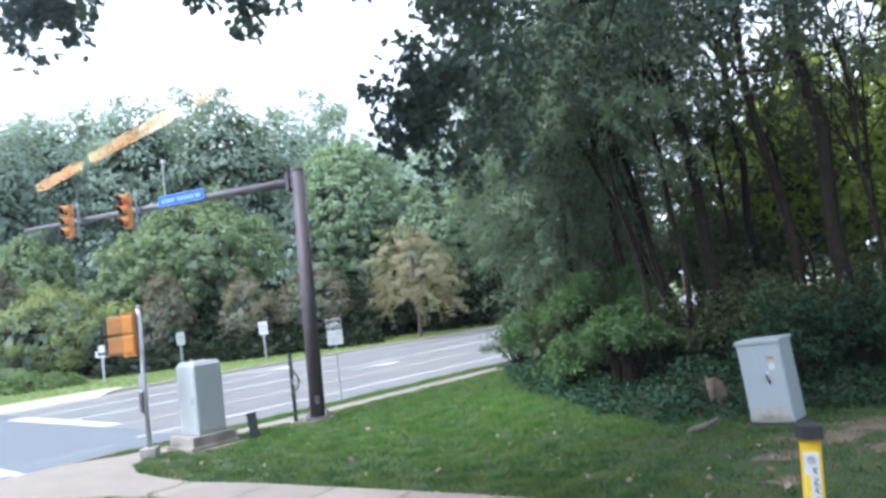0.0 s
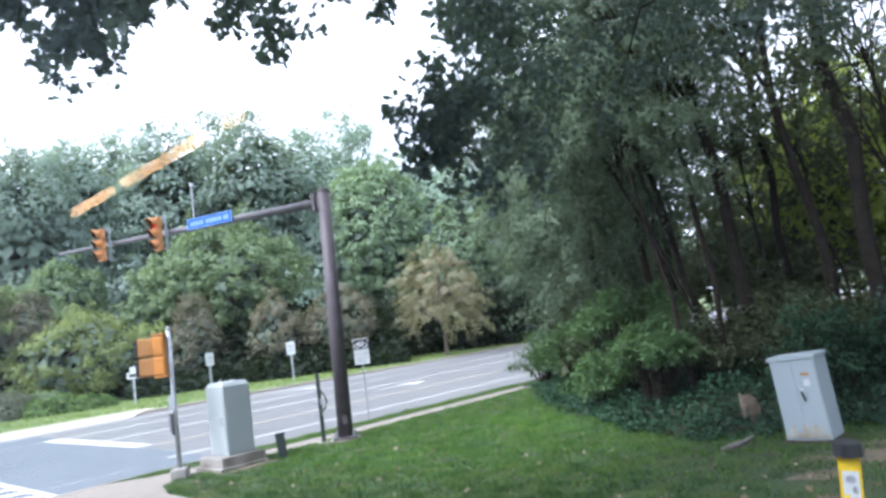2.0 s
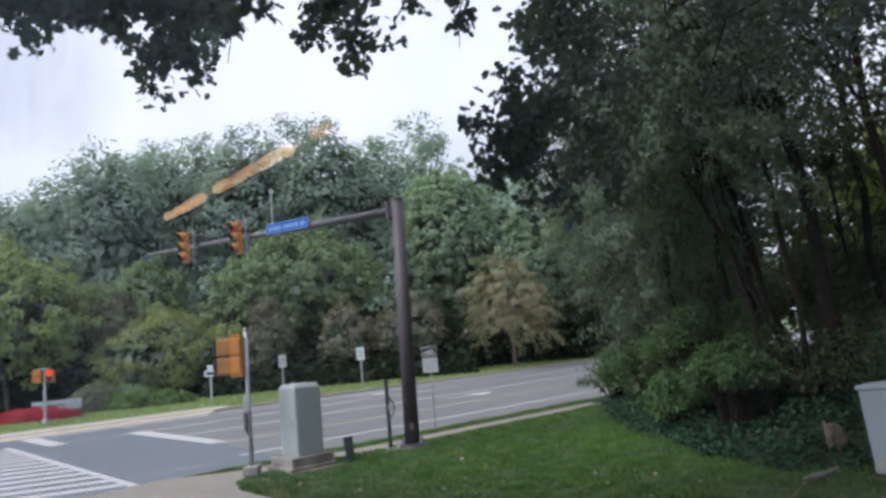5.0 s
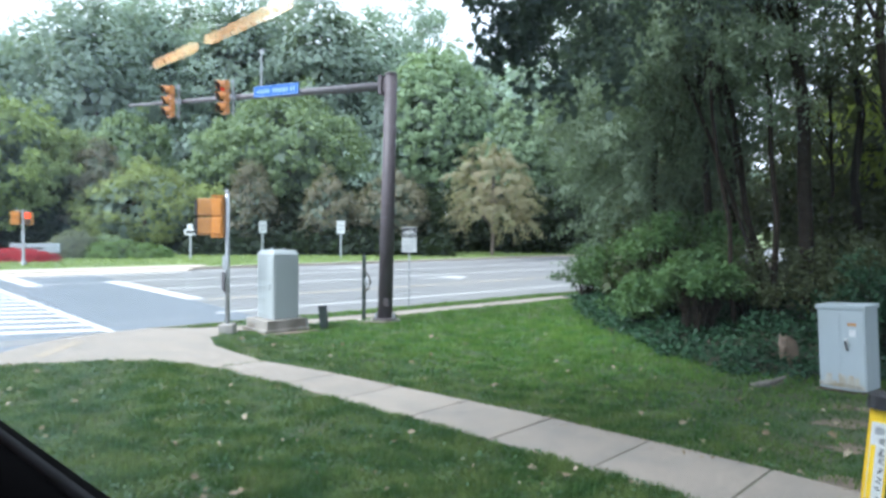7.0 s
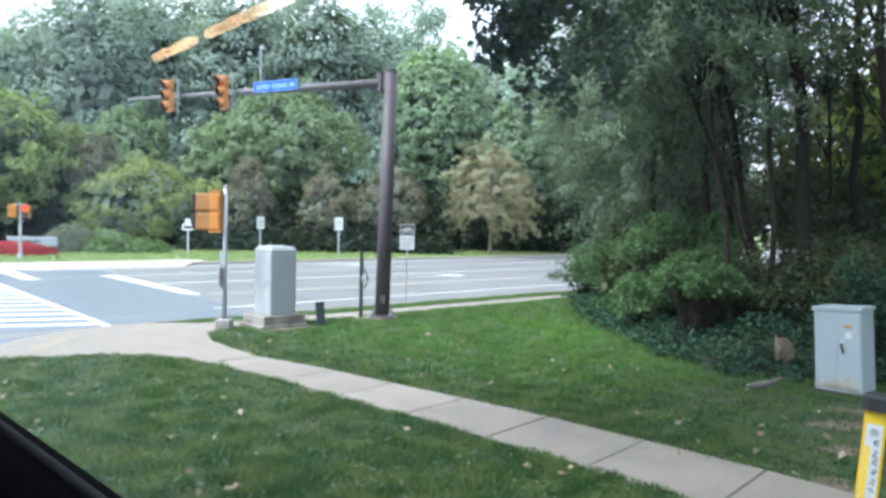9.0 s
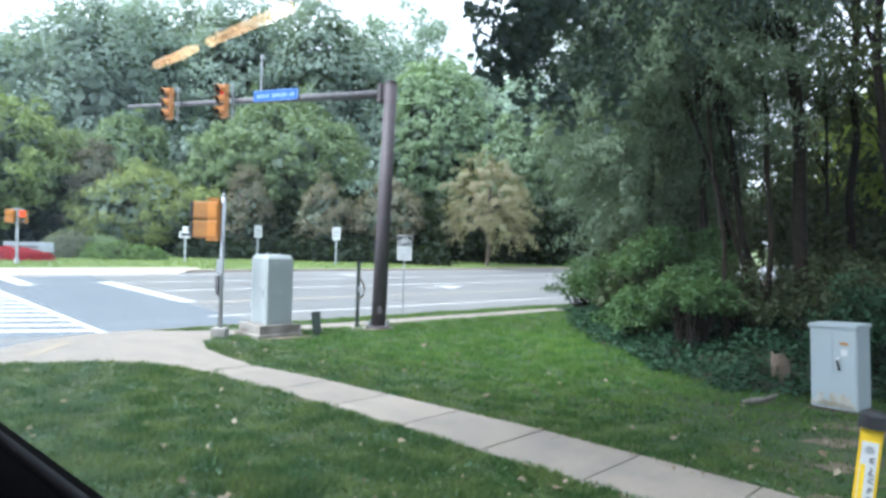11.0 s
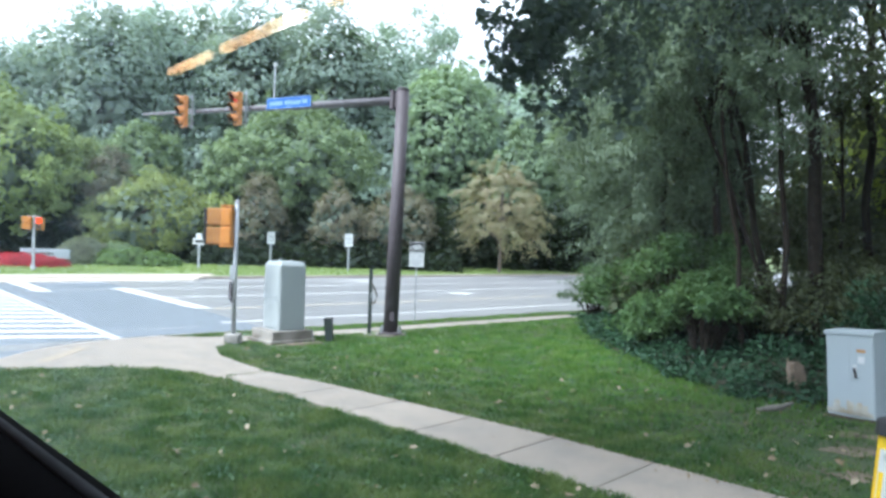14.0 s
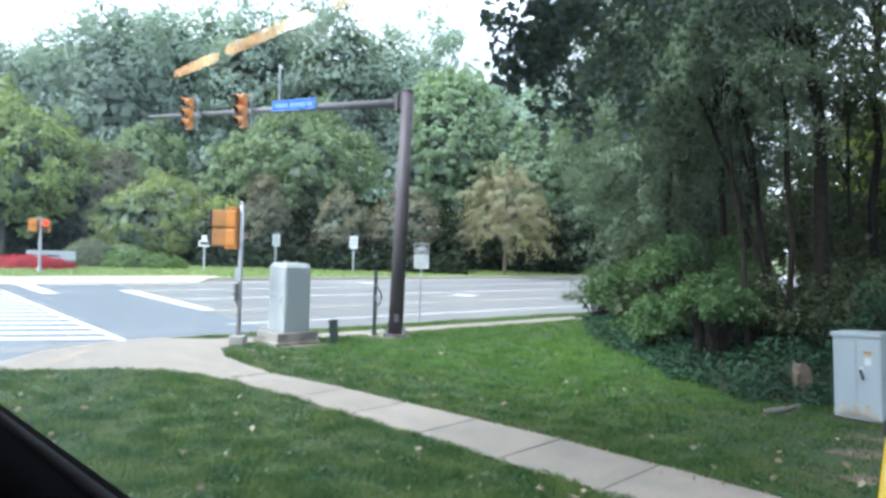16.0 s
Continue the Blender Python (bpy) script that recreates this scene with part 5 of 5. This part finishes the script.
rng = np.random.default_rng(54)
n = 60000
az, d = rng.uniform(13, 56, n), rng.uniform(20.5, 42, n)
x, y = d * np.sin(np.radians(az)), d * np.cos(np.radians(az))
lump = 0.55 + 0.45 * np.sin(x * 1.1 + np.sin(y * 0.8)) * np.cos(y * 0.9 + np.sin(x * 0.6))
gap = rng.random(n) < np.clip(1 - np.abs(az - 23.8) / 3.4, 0, 0.5) * 1.84   # the road shows through here
pts = np.stack([x, y, 0.8 + (3.6 * lump + np.clip((d - 28) / 10, 0, 1) * 4.0) * rng.random(n)], 1)[inside(WOODS, x, y) & ~gap & ~((az > 32.5) & (d > 23))]
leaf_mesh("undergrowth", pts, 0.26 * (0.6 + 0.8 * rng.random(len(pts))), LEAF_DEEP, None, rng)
tagged(bpy.data.objects["undergrowth"], "green undergrowth between the trunks of the wood", "undergrowth", kind="stuff")


def scatter_in(rng, poly, n):
    xs, ys = [p[0] for p in poly], [p[1] for p in poly]
    x, y = rng.uniform(min(xs), max(xs), n), rng.uniform(min(ys), max(ys), n)
    k = inside(poly, x, y)
    return x[k], y[k]


rng = np.random.default_rng(55)                        # ivy over the bank
x, y = scatter_in(rng, [(4.3, 26.4), (3.95, 21.5), (3.7, 17.8), (4.0, 14.6), (4.3, 12.2), (5.8, 11.4), (7.4, 12.0), (9.0, 10.9), (12, 8.8), (20, 6), (22, 14), (12, 20), (8, 27)], 150000)
d = edge_distance(EDGE, x, y)
sgn = np.where(inside(WOODS, x, y), d, -d) + 0.35 * np.sin(x * 3.1 + 2 * np.sin(y * 2.2)) * np.cos(y * 2.7) - 0.45 * rng.random(len(x)) ** 3
keep = sgn > -0.12
x, y, d = x[keep], y[keep], d[keep]
lump = 0.5 + 0.5 * np.sin(x * 2.1 + 0.7 * np.sin(y * 1.3)) * np.cos(y * 1.7 + 0.5 * np.sin(x * 2.3))
z = bank_z(x, y) + rng.random(len(x)) * (0.12 + 0.75 * np.clip(d / 3, 0, 1) * lump) + 0.02
leaf_mesh("ivy", np.stack([x, y, z], 1), 0.105 * (0.6 + 0.8 * rng.random(len(x))), LEAF_IVY, None, rng, up=1.0)
tagged(bpy.data.objects["ivy"], "dark green ivy spreading over the bank", "ivy", kind="stuff")

# ---- overhanging oak: trunk beside the bus, limbs reaching over the view ----
rng = np.random.default_rng(66)
oak = thing("oak", (10.5, 2.5, 0.0), "large dark oak with leafy boughs hanging over the lawn", "tree")
O = Vector((10.5, 2.5, 0))
places, lines = [], [limb_line(rng, (0, 0, -0.3), (-0.3, 0.6, 13.0), 0.42, 0.20, 9, 0.02)]


def bough(target, r, n=9):
    pts, rad = limb_line(rng, (-0.2, 0.4, rng.uniform(9.0, 12.0)), Vector(target) - O, r, 0.012, n, 0.09)
    lines.append((pts, rad))
    return pts


# bearing, lowest elevation and half width of each hanging spray
SPRAYS = [(-32.9, 25.0, 2.2), (-30.2, 23.7, 1.2), (-27.9, 25.6, 1.6), (-25.8, 24.0, 1.1), (-23.3, 20.7, 0.9), (-21.2, 22.6, 1.5), (-18.5, 24.8, 1.1), (-17.4, 23.4, 0.6),
          (-15.7, 28.4, 1.2), (-14.2, 27.2, 0.55), (-11.6, 25.0, 0.4), (-9.2, 26.6, 1.6), (-7.0, 22.8, 0.75), (-5.0, 28.2, 1.2), (-3.5, 25.8, 0.35), (2.1, 23.8, 0.6)]
for az, el, wide in SPRAYS:
    d = 8.0 + rng.uniform(-0.4, 0.4)
    foot = np.array(polar(az, d, 2.6 + d * math.tan(radians(el))))
    drop = 1.0 + 0.06 * max(0.0, 29 - el) * 2 if wide > 0.5 else 0.35
    if wide > 1.15:
        bough(Vector(foot) + Vector((0.5, -0.3, drop + 0.3)), 0.06)
    lines.append(limb_line(rng, Vector(foot) + Vector((0.25, -0.1, drop)) - O, Vector(foot) - O, 0.016, 0.005, 6, 0.06))
    side = np.array((math.cos(radians(az)), -math.sin(radians(az)), 0.0))
    for k in range(int((13 * wide + 4) * drop)):
        t = rng.random() ** 0.85                        # 0 at the tip
        c = foot + np.array((0.25, -0.1, drop)) * t + side * rng.normal() * 0.085 * wide * (0.45 + 0.9 * t) + rng.normal(size=3) * (0.03, 0.12, 0.03)
        places.append(c + rng.normal(size=(15, 3)) * (0.075, 0.075, 0.06))
for k in range(150):                                   # the boughs' upper leaves
    az = rng.uniform(-38, -4)
    lo = float(np.interp(az, [-38, -31, -27, -20, -17, -14, -12, -7, -4], [27.0, 27.0, 28.0, 26.6, 28.5, 31.0, 30.0, 28.6, 31.0]))
    c = np.array(polar(az, 8.0, 2.6 + 8.0 * math.tan(radians(lo + 9.0 * rng.random()))))
    for q in range(3):
        places.append(c + rng.normal(size=3) * (0.12, 0.12, 0.08) + rng.normal(size=(11, 3)) * (0.075, 0.075, 0.06))
LOW_AZ, LOW_EL = [3.5, 5, 6.5, 9, 13, 20, 30, 45], [22, 18, 14.5, 11.5, 11.5, 12, 15, 14]
mass = []
for k in range(430):
    az = 5.3 + 28.4 * rng.random() ** 2.2 + (9 * rng.random() if k % 7 == 0 else 0)
    lo = float(np.interp(az, LOW_AZ, LOW_EL)) + 1.0 + 3.0 * math.sin(az * 1.3) * math.sin(az * 0.47 + 1) + (0 if az < 9 else 2.0)
    el = lo + (46 - lo) * rng.random() ** 1.15
    if el > 18 and az < 6.4 + 0.27 * (el - 13):
        continue
    d = rng.uniform(8.5, 13.0)
    c = np.array(polar(az, d, 2.6 + d * math.tan(radians(el))))
    if k % 29 == 0:
        bough(c, 0.05)
    if az < 11:
        for s in range(3 if az > 8 else 2):
            places.append(c + rng.normal(size=3) * 0.24 + rng.normal(size=(36, 3)) * (0.10, 0.10, 0.12))
        continue
    if az > 13 and el < 26 and k % 2:
        continue
    mass.append(c + rng.normal(size=(84, 3)) * (0.24, 0.24, 0.11))
    if k % 4 == 0:
        mass.append(c + np.array((0, 0, -0.35)) + rng.normal(size=(44, 3)) * (0.11, 0.11, 0.16))
tubes("trunk", lines, BARK, oak, 8)
for az, el in [(2.6, 18.0), (3.3, 15.8), (3.9, 13.6), (5.2, 17.0), (6.6, 11.4), (9.8, 10.8), (5.8, 20.5), (13.4, 11.2), (7.4, 15.0), (8.4, 12.4)]:
    d = 9.0
    c = np.array(polar(az, d, 2.6 + d * math.tan(radians(el))))
    places.append(c + rng.normal(size=(46, 3)) * (0.10, 0.10, 0.15))
for k in range(560):                                   # unseen clumps added overhead to shade the lawn and street corner
    c = np.array((rng.uniform(-11, 14), rng.uniform(-4, 10), 0.0))
    c[2] = max(8.0, 2.6 + math.hypot(c[0], c[1]) * (1.05 if c[0] > 0 else 0.86)) + rng.uniform(0, 2.5)
    mass.append(c + rng.normal(size=(60, 3)) * (0.5, 0.5, 0.3))
for k in range(330):                                   # denser unseen clumps added to darken the lawn by the cabinet
    c = np.array((rng.uniform(-4.5, 4.0), rng.uniform(0.5, 8.0), 0.0))
    c[2] = max(8.0, 2.6 + math.hypot(c[0], c[1]) * 1.05) + rng.uniform(0, 2.5)
    mass.append(c + rng.normal(size=(60, 3)) * (0.5, 0.5, 0.3))
M, P = np.concatenate(mass) - np.array(O), np.concatenate(places) - np.array(O)
leaf_mesh("crown", M, 0.115 * (0.7 + 0.6 * rng.random(len(M))), LEAF_DARK, oak, rng, up=0.25, droop=1.2)
leaf_mesh("hanging_sprays", P, 0.150 * (0.6 + 0.7 * rng.random(len(P))), LEAF_DARK, oak, rng, shape=LEAF_LOBED, up=0.25, droop=1.2)

# ---- grass ----
CORNER_POLY = [tuple(ab(a, b))[:2] for a, b in corner]
WALK_POLY = [tuple(ab(a, b))[:2] for b, a in NEAR] + [tuple(ab(a, b))[:2] for b, a in reversed(FAR)]
WALK2 = [tuple(ab(a, b))[:2] for a, b in ((8.5, 16.18), (60, 16.18), (60, 17.02), (8.5, 17.02))]
LAWN_POLY = [tuple(ab(a, b))[:2] for a, b in lawn_outline]
rng = np.random.default_rng(88)


def blades(name, x, y, z, height, width, material, label):
    n = len(x)
    an = rng.uniform(0, 2 * np.pi, n)
    hx, hy = np.cos(an) * width, np.sin(an) * width
    lx, ly = rng.normal(size=n) * height * 0.45, rng.normal(size=n) * height * 0.45
    h = height * rng.uniform(0.5, 1.1, n) * (1.0 + 0.55 * np.sin(x * 5.1 + 2 * np.sin(y * 2.3)) * np.cos(y * 4.3 + 1.5 * np.sin(x * 1.7)))
    v = np.stack([np.stack([x - hx, y - hy, z], 1), np.stack([x + hx, y + hy, z], 1), np.stack([x + lx, y + ly, z + h], 1)], 1)
    me = bpy.data.meshes.new(name)
    me.vertices.add(n * 3)
    me.vertices.foreach_set("co", v.reshape(-1).astype(np.float32))
    me.loops.add(n * 3)
    me.loops.foreach_set("vertex_index", np.arange(n * 3, dtype=np.int32))
    me.polygons.add(n)
    me.polygons.foreach_set("loop_start", np.arange(0, n * 3, 3, dtype=np.int32))
    me.update(calc_edges=True)
    return tagged(finish(name, me, material), label, "grass", kind="stuff")


def on_lawn(x, y):
    k = inside(LAWN_POLY, x, y)
    for poly in (CORNER_POLY, WALK_POLY, WALK2):
        k &= ~inside(poly, x, y)
    k &= ~(inside(WOODS, x, y) & (edge_distance(EDGE, x, y) > 0.5))
    bare = np.zeros(len(x), bool)
    for bx, by, br in [(4.2, 7.1, 0.45), (4.9, 8.3, 0.4), (5.4, 9.4, 0.45), (6.6, 10.0, 0.7), (7.6, 10.4, 0.8), (6.9, 9.0, 0.6), (-3.65, 17.15, 0.5), (-1.95, 19.0, 0.45)]:
        bare |= (np.hypot(x - bx, (y - by) * 1.7) < br) & (rng.random(len(x)) < 0.45)
    worn = np.clip((x - 1.2) / 4.2, 0, 1) * np.clip((14.0 - y) / 4.5, 0, 1)     # thin worn turf towards the pad cabinet
    return k & ~bare & (rng.random(len(x)) > 0.76 * worn)


n = 560000
az = np.radians(rng.uniform(-38, 45, n))
d = 4.5 + 24 * rng.random(n) ** 1.5
x, y = d * np.sin(az), d * np.cos(az)
k = on_lawn(x, y)
x, y = x[k], y[k]
thin = np.sin(x * 1.9 + 1.3 * np.sin(y * 0.9)) * np.cos(y * 1.5 + np.sin(x * 1.1)) + rng.normal(size=len(x)) * 0.5
k = thin > -1.0
x, y = x[k] + rng.normal(size=k.sum()) * 0.022, y[k] + rng.normal(size=k.sum()) * 0.022    # some blades lap over the slabs
beyond = np.clip((x * UX + y * UY - 7.2) / 2.5, 0, 1) * np.clip((y - 9.5) / 5.0, 0, 1)   # past the path
# blades here and past the path carry sunlight in their colour
sun_patch = np.maximum(np.exp(-((x - 3.0) / 1.9) ** 2 - ((y - 17.5) / 3.4) ** 2) * 1.3, 0.65 * beyond) > rng.random(len(x))
blades("grass", x[~sun_patch], y[~sun_patch], np.zeros((~sun_patch).sum()), 0.07, 0.0095, GRASS, "short mown green grass")
blades("lush_grass", x[sun_patch], y[sun_patch], np.zeros(sun_patch.sum()), 0.085, 0.010, SUNLIT_GRASS, "brighter grass near the wood's edge, sunlight put into its colour")
n = 150000                                             # the rest of the lawn, beside and behind the bus
a, b = rng.uniform(1.0, 40, n), rng.uniform(-22, 17.9, n)
x, y = a * UX - b * UY, a * UY + b * UX
d, az = np.hypot(x, y), np.degrees(np.arctan2(x, y))
k = on_lawn(x, y) & ((d < 4.5) | (az < -38) | (az > 45) | (d > 26))
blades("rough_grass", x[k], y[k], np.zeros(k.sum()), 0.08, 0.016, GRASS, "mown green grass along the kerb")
n = 260                                                # broad-leaved weeds in patches
az, d = np.radians(rng.uniform(-36, 34, n)), 5.0 + 13 * rng.random(n) ** 1.2
x, y = np.repeat(d * np.sin(az), 30) + rng.normal(size=n * 30) * 0.16, np.repeat(d * np.cos(az), 30) + rng.normal(size=n * 30) * 0.16
k = on_lawn(x, y) & ~inside(WOODS, x, y)
x, y = x[k], y[k]
leaf_mesh("weeds", np.stack([x, y, 0.03 + 0.035 * rng.random(len(x))], 1), 0.05 * (0.6 + 0.8 * rng.random(len(x))), WEED, None, rng, up=1.5, droop=0.0)
tagged(bpy.data.objects["weeds"], "pale broad-leaved weeds growing through the lawn", "weeds", kind="stuff")
n = 60000
a, b = rng.uniform(-20, 75, n), rng.uniform(36.9, 52, n)
kk = ~((a < 16.0) & (b < 39.3))
a, b = a[kk], b[kk]
blades("verge_grass", a * UX - b * UY, a * UY + b * UX, 0.40 + (b - 36.76) * 0.00947, 0.12, 0.03, FAR_BLADES, "bright mown grass on the far verge")

n = 2300
az, d = np.radians(rng.uniform(-36, 42, n)), 5.5 + 13 * rng.random(n)
x, y = d * np.sin(az), d * np.cos(az)
k = inside(LAWN_POLY, x, y) & (rng.random(n) < np.where(inside(WALK_POLY, x, y) | inside(CORNER_POLY, x, y), 0.02, 0.25))
x, y = x[k], y[k]
leaf_mesh("fallen_leaves", np.stack([x, y, np.full(len(x), 0.055)], 1), 0.04 + 0.10 * rng.random(len(x)) ** 3, DRY_LEAF, None, rng, up=1.2, droop=0.0, shape=LEAF_LOBED * np.array((1, 1, 2.5)))
tagged(bpy.data.objects["fallen_leaves"], "dry fallen leaves scattered on the lawn", "leaves", kind="stuff")

for k, (x, y, z, size, turn) in enumerate([(-3.11, 8.06, 0.07, 0.20, 0.4), (-1.87, 6.66, 0.07, 0.18, 2.0), (1.25, 7.25, 0.06, 0.13, 3.9), (0.75, 11.3, 0.06, 0.17, 5.1), (2.01, 7.01, 0.035, 0.12, 1.2)]):
    bm = bmesh.new()
    rim = [bm.verts.new((px * size, py * size, (0.22 * abs(px) + 0.10 * math.sin(py * 5 + k)) * size)) for px, py, pz in LEAF_LOBED]
    mid = bm.verts.new((0, 0.5 * size, 0.0))
    for i in range(len(rim)):
        bm.faces.new((rim[i], rim[(i + 1) % len(rim)], mid))
    leaf = thing("fallen_leaf", (x, y, z), "curled dry tan leaf lying on the " + ("pavement" if k == 4 else "grass"), "leaf", "large fallen leaves", turn=turn)
    part("blade", bm, DRY_LEAF, leaf)
    bm = bmesh.new()
    rod(bm, (0, 0, 0.0), (0.01, -0.35 * size, 0.006), 0.003, seg=5)
    part("stalk", bm, WOOD, leaf)

n = 900                                                # broken leaves and bits of twig swept along the path's far edge
b = rng.uniform(-2, 11.5, n)
off = np.abs(rng.normal(size=n)) * 0.16
a = np.array([edge_at(FAR, q) for q in b]) - off
k = rng.random(n) < np.clip((9.0 - b) / 6.0, 0.12, 0.7)
pts = np.stack([a * UX - b * UY, a * UY + b * UX, np.full(n, 0.026)], 1)[k]
leaf_mesh("leaf_litter", pts, 0.018 + 0.05 * rng.random(len(pts)) ** 3, DRY_LEAF, None, rng, up=1.6, droop=0.0)
tagged(bpy.data.objects["leaf_litter"], "dry leaf litter along the edge of the pavement", "leaves", kind="stuff")

# ---- the bus that the camera looks out of ----
bus = thing("bus", ab(-1.1, 1.0, -0.13), "parked bus with a dark-framed side window", "bus", turn=TURN)
# local x: towards the lawn, local y: towards the front; the camera is at (1.1, -1.0, 2.73)
S = 1.25                                               # window plane
bm = bmesh.new()
box(bm, (0.10, 4.6, 0.12), (0, 1.3, 0), 0.035)
bmesh.ops.transform(bm, matrix=Matrix.Translation((S, -0.5, 2.464)) @ Matrix.Rotation(radians(4), 4, "Z"), verts=bm.verts)
part("window_sill", bm, RUBBER, bus, "black rubber window sill", smooth=True)
# thin paler rod stands in for the highlight along the sill's edge
bm = bmesh.new()
rod(bm, (0.018, -1.0, 0.058), (0.018, 3.6, 0.058), 0.007, seg=10)
bmesh.ops.transform(bm, matrix=Matrix.Translation((S, -0.5, 2.464)) @ Matrix.Rotation(radians(4), 4, "Z"), verts=bm.verts)
part("seal_bead", bm, BUS_GREY, bus, "dark grey line standing for the sill edge's highlight", smooth=True)
bm = bmesh.new()
box(bm, (0.07, 9.6, 1.25), (S + 0.02, 1.2, 1.55), 0.02)
part("side_wall", bm, BUS_SKIN, bus)
bm = bmesh.new()
bm.faces.new([bm.verts.new((S + 0.055, 1.2 + y, 2.94 + z)) for y, z in ((-3.45, -0.53), (-3.45, 0.56), (3.45, 0.56), (3.45, -0.53))])
pane = part("window_pane", bm, PANE, bus, "clear window glass")
pane.visible_shadow = False
bm = bmesh.new()
box(bm, (0.10, 9.6, 0.26), (S + 0.02, 1.2, 3.63), 0.03)
part("window_header", bm, BUS_GREY, bus)
for y in (-2.75, 5.15):
    bm = bmesh.new()
    box(bm, (0.10, 1.0, 1.05), (S + 0.02, y, 2.93), 0.02)
    part("window_pillar", bm, BUS_GREY, bus)
bm = bmesh.new()
box(bm, (2.6, 9.6, 0.10), (S - 1.25, 1.2, 3.72), 0.03)
part("ceiling_panel", bm, BUS_GREY, bus)
bm = bmesh.new()
box(bm, (2.6, 9.6, 0.12), (S - 1.25, 1.2, 0.9), 0.03)
part("floor_panel", bm, BUS_GREY, bus)
bm = bmesh.new()
box(bm, (0.08, 9.6, 2.8), (S - 2.55, 1.2, 2.3), 0.02)
part("side_wall", bm, BUS_GREY, bus)
for y in (-3.6, 6.0):
    bm = bmesh.new()
    box(bm, (2.5, 0.08, 2.8), (S - 1.25, y, 2.3), 0.02)
    part("end_wall", bm, BUS_GREY, bus)
for y0, y1 in ((0.86, 0.965), (1.12, 1.78), (1.90, 2.36)):
    bm = bmesh.new()
    box(bm, (0.034, y1 - y0, 0.034), (0.31, (y0 + y1) / 2, 3.50), 0.01)
    part("ceiling_lamp", bm, LAMP if y0 > 1 else LAMP_DIM, bus, "amber ceiling strip lamp")
# small glowing pieces added so that part of the strip is brightest
bm = bmesh.new()
for y, w in ((1.215, 0.05), (1.275, 0.035), (1.335, 0.02)):
    box(bm, (0.02, w, 0.006), (0.31, y, 3.482), 0.002)
part("lamp_core", bm, LAMP_CORE, bus, "whiter bright core of the ceiling strip")
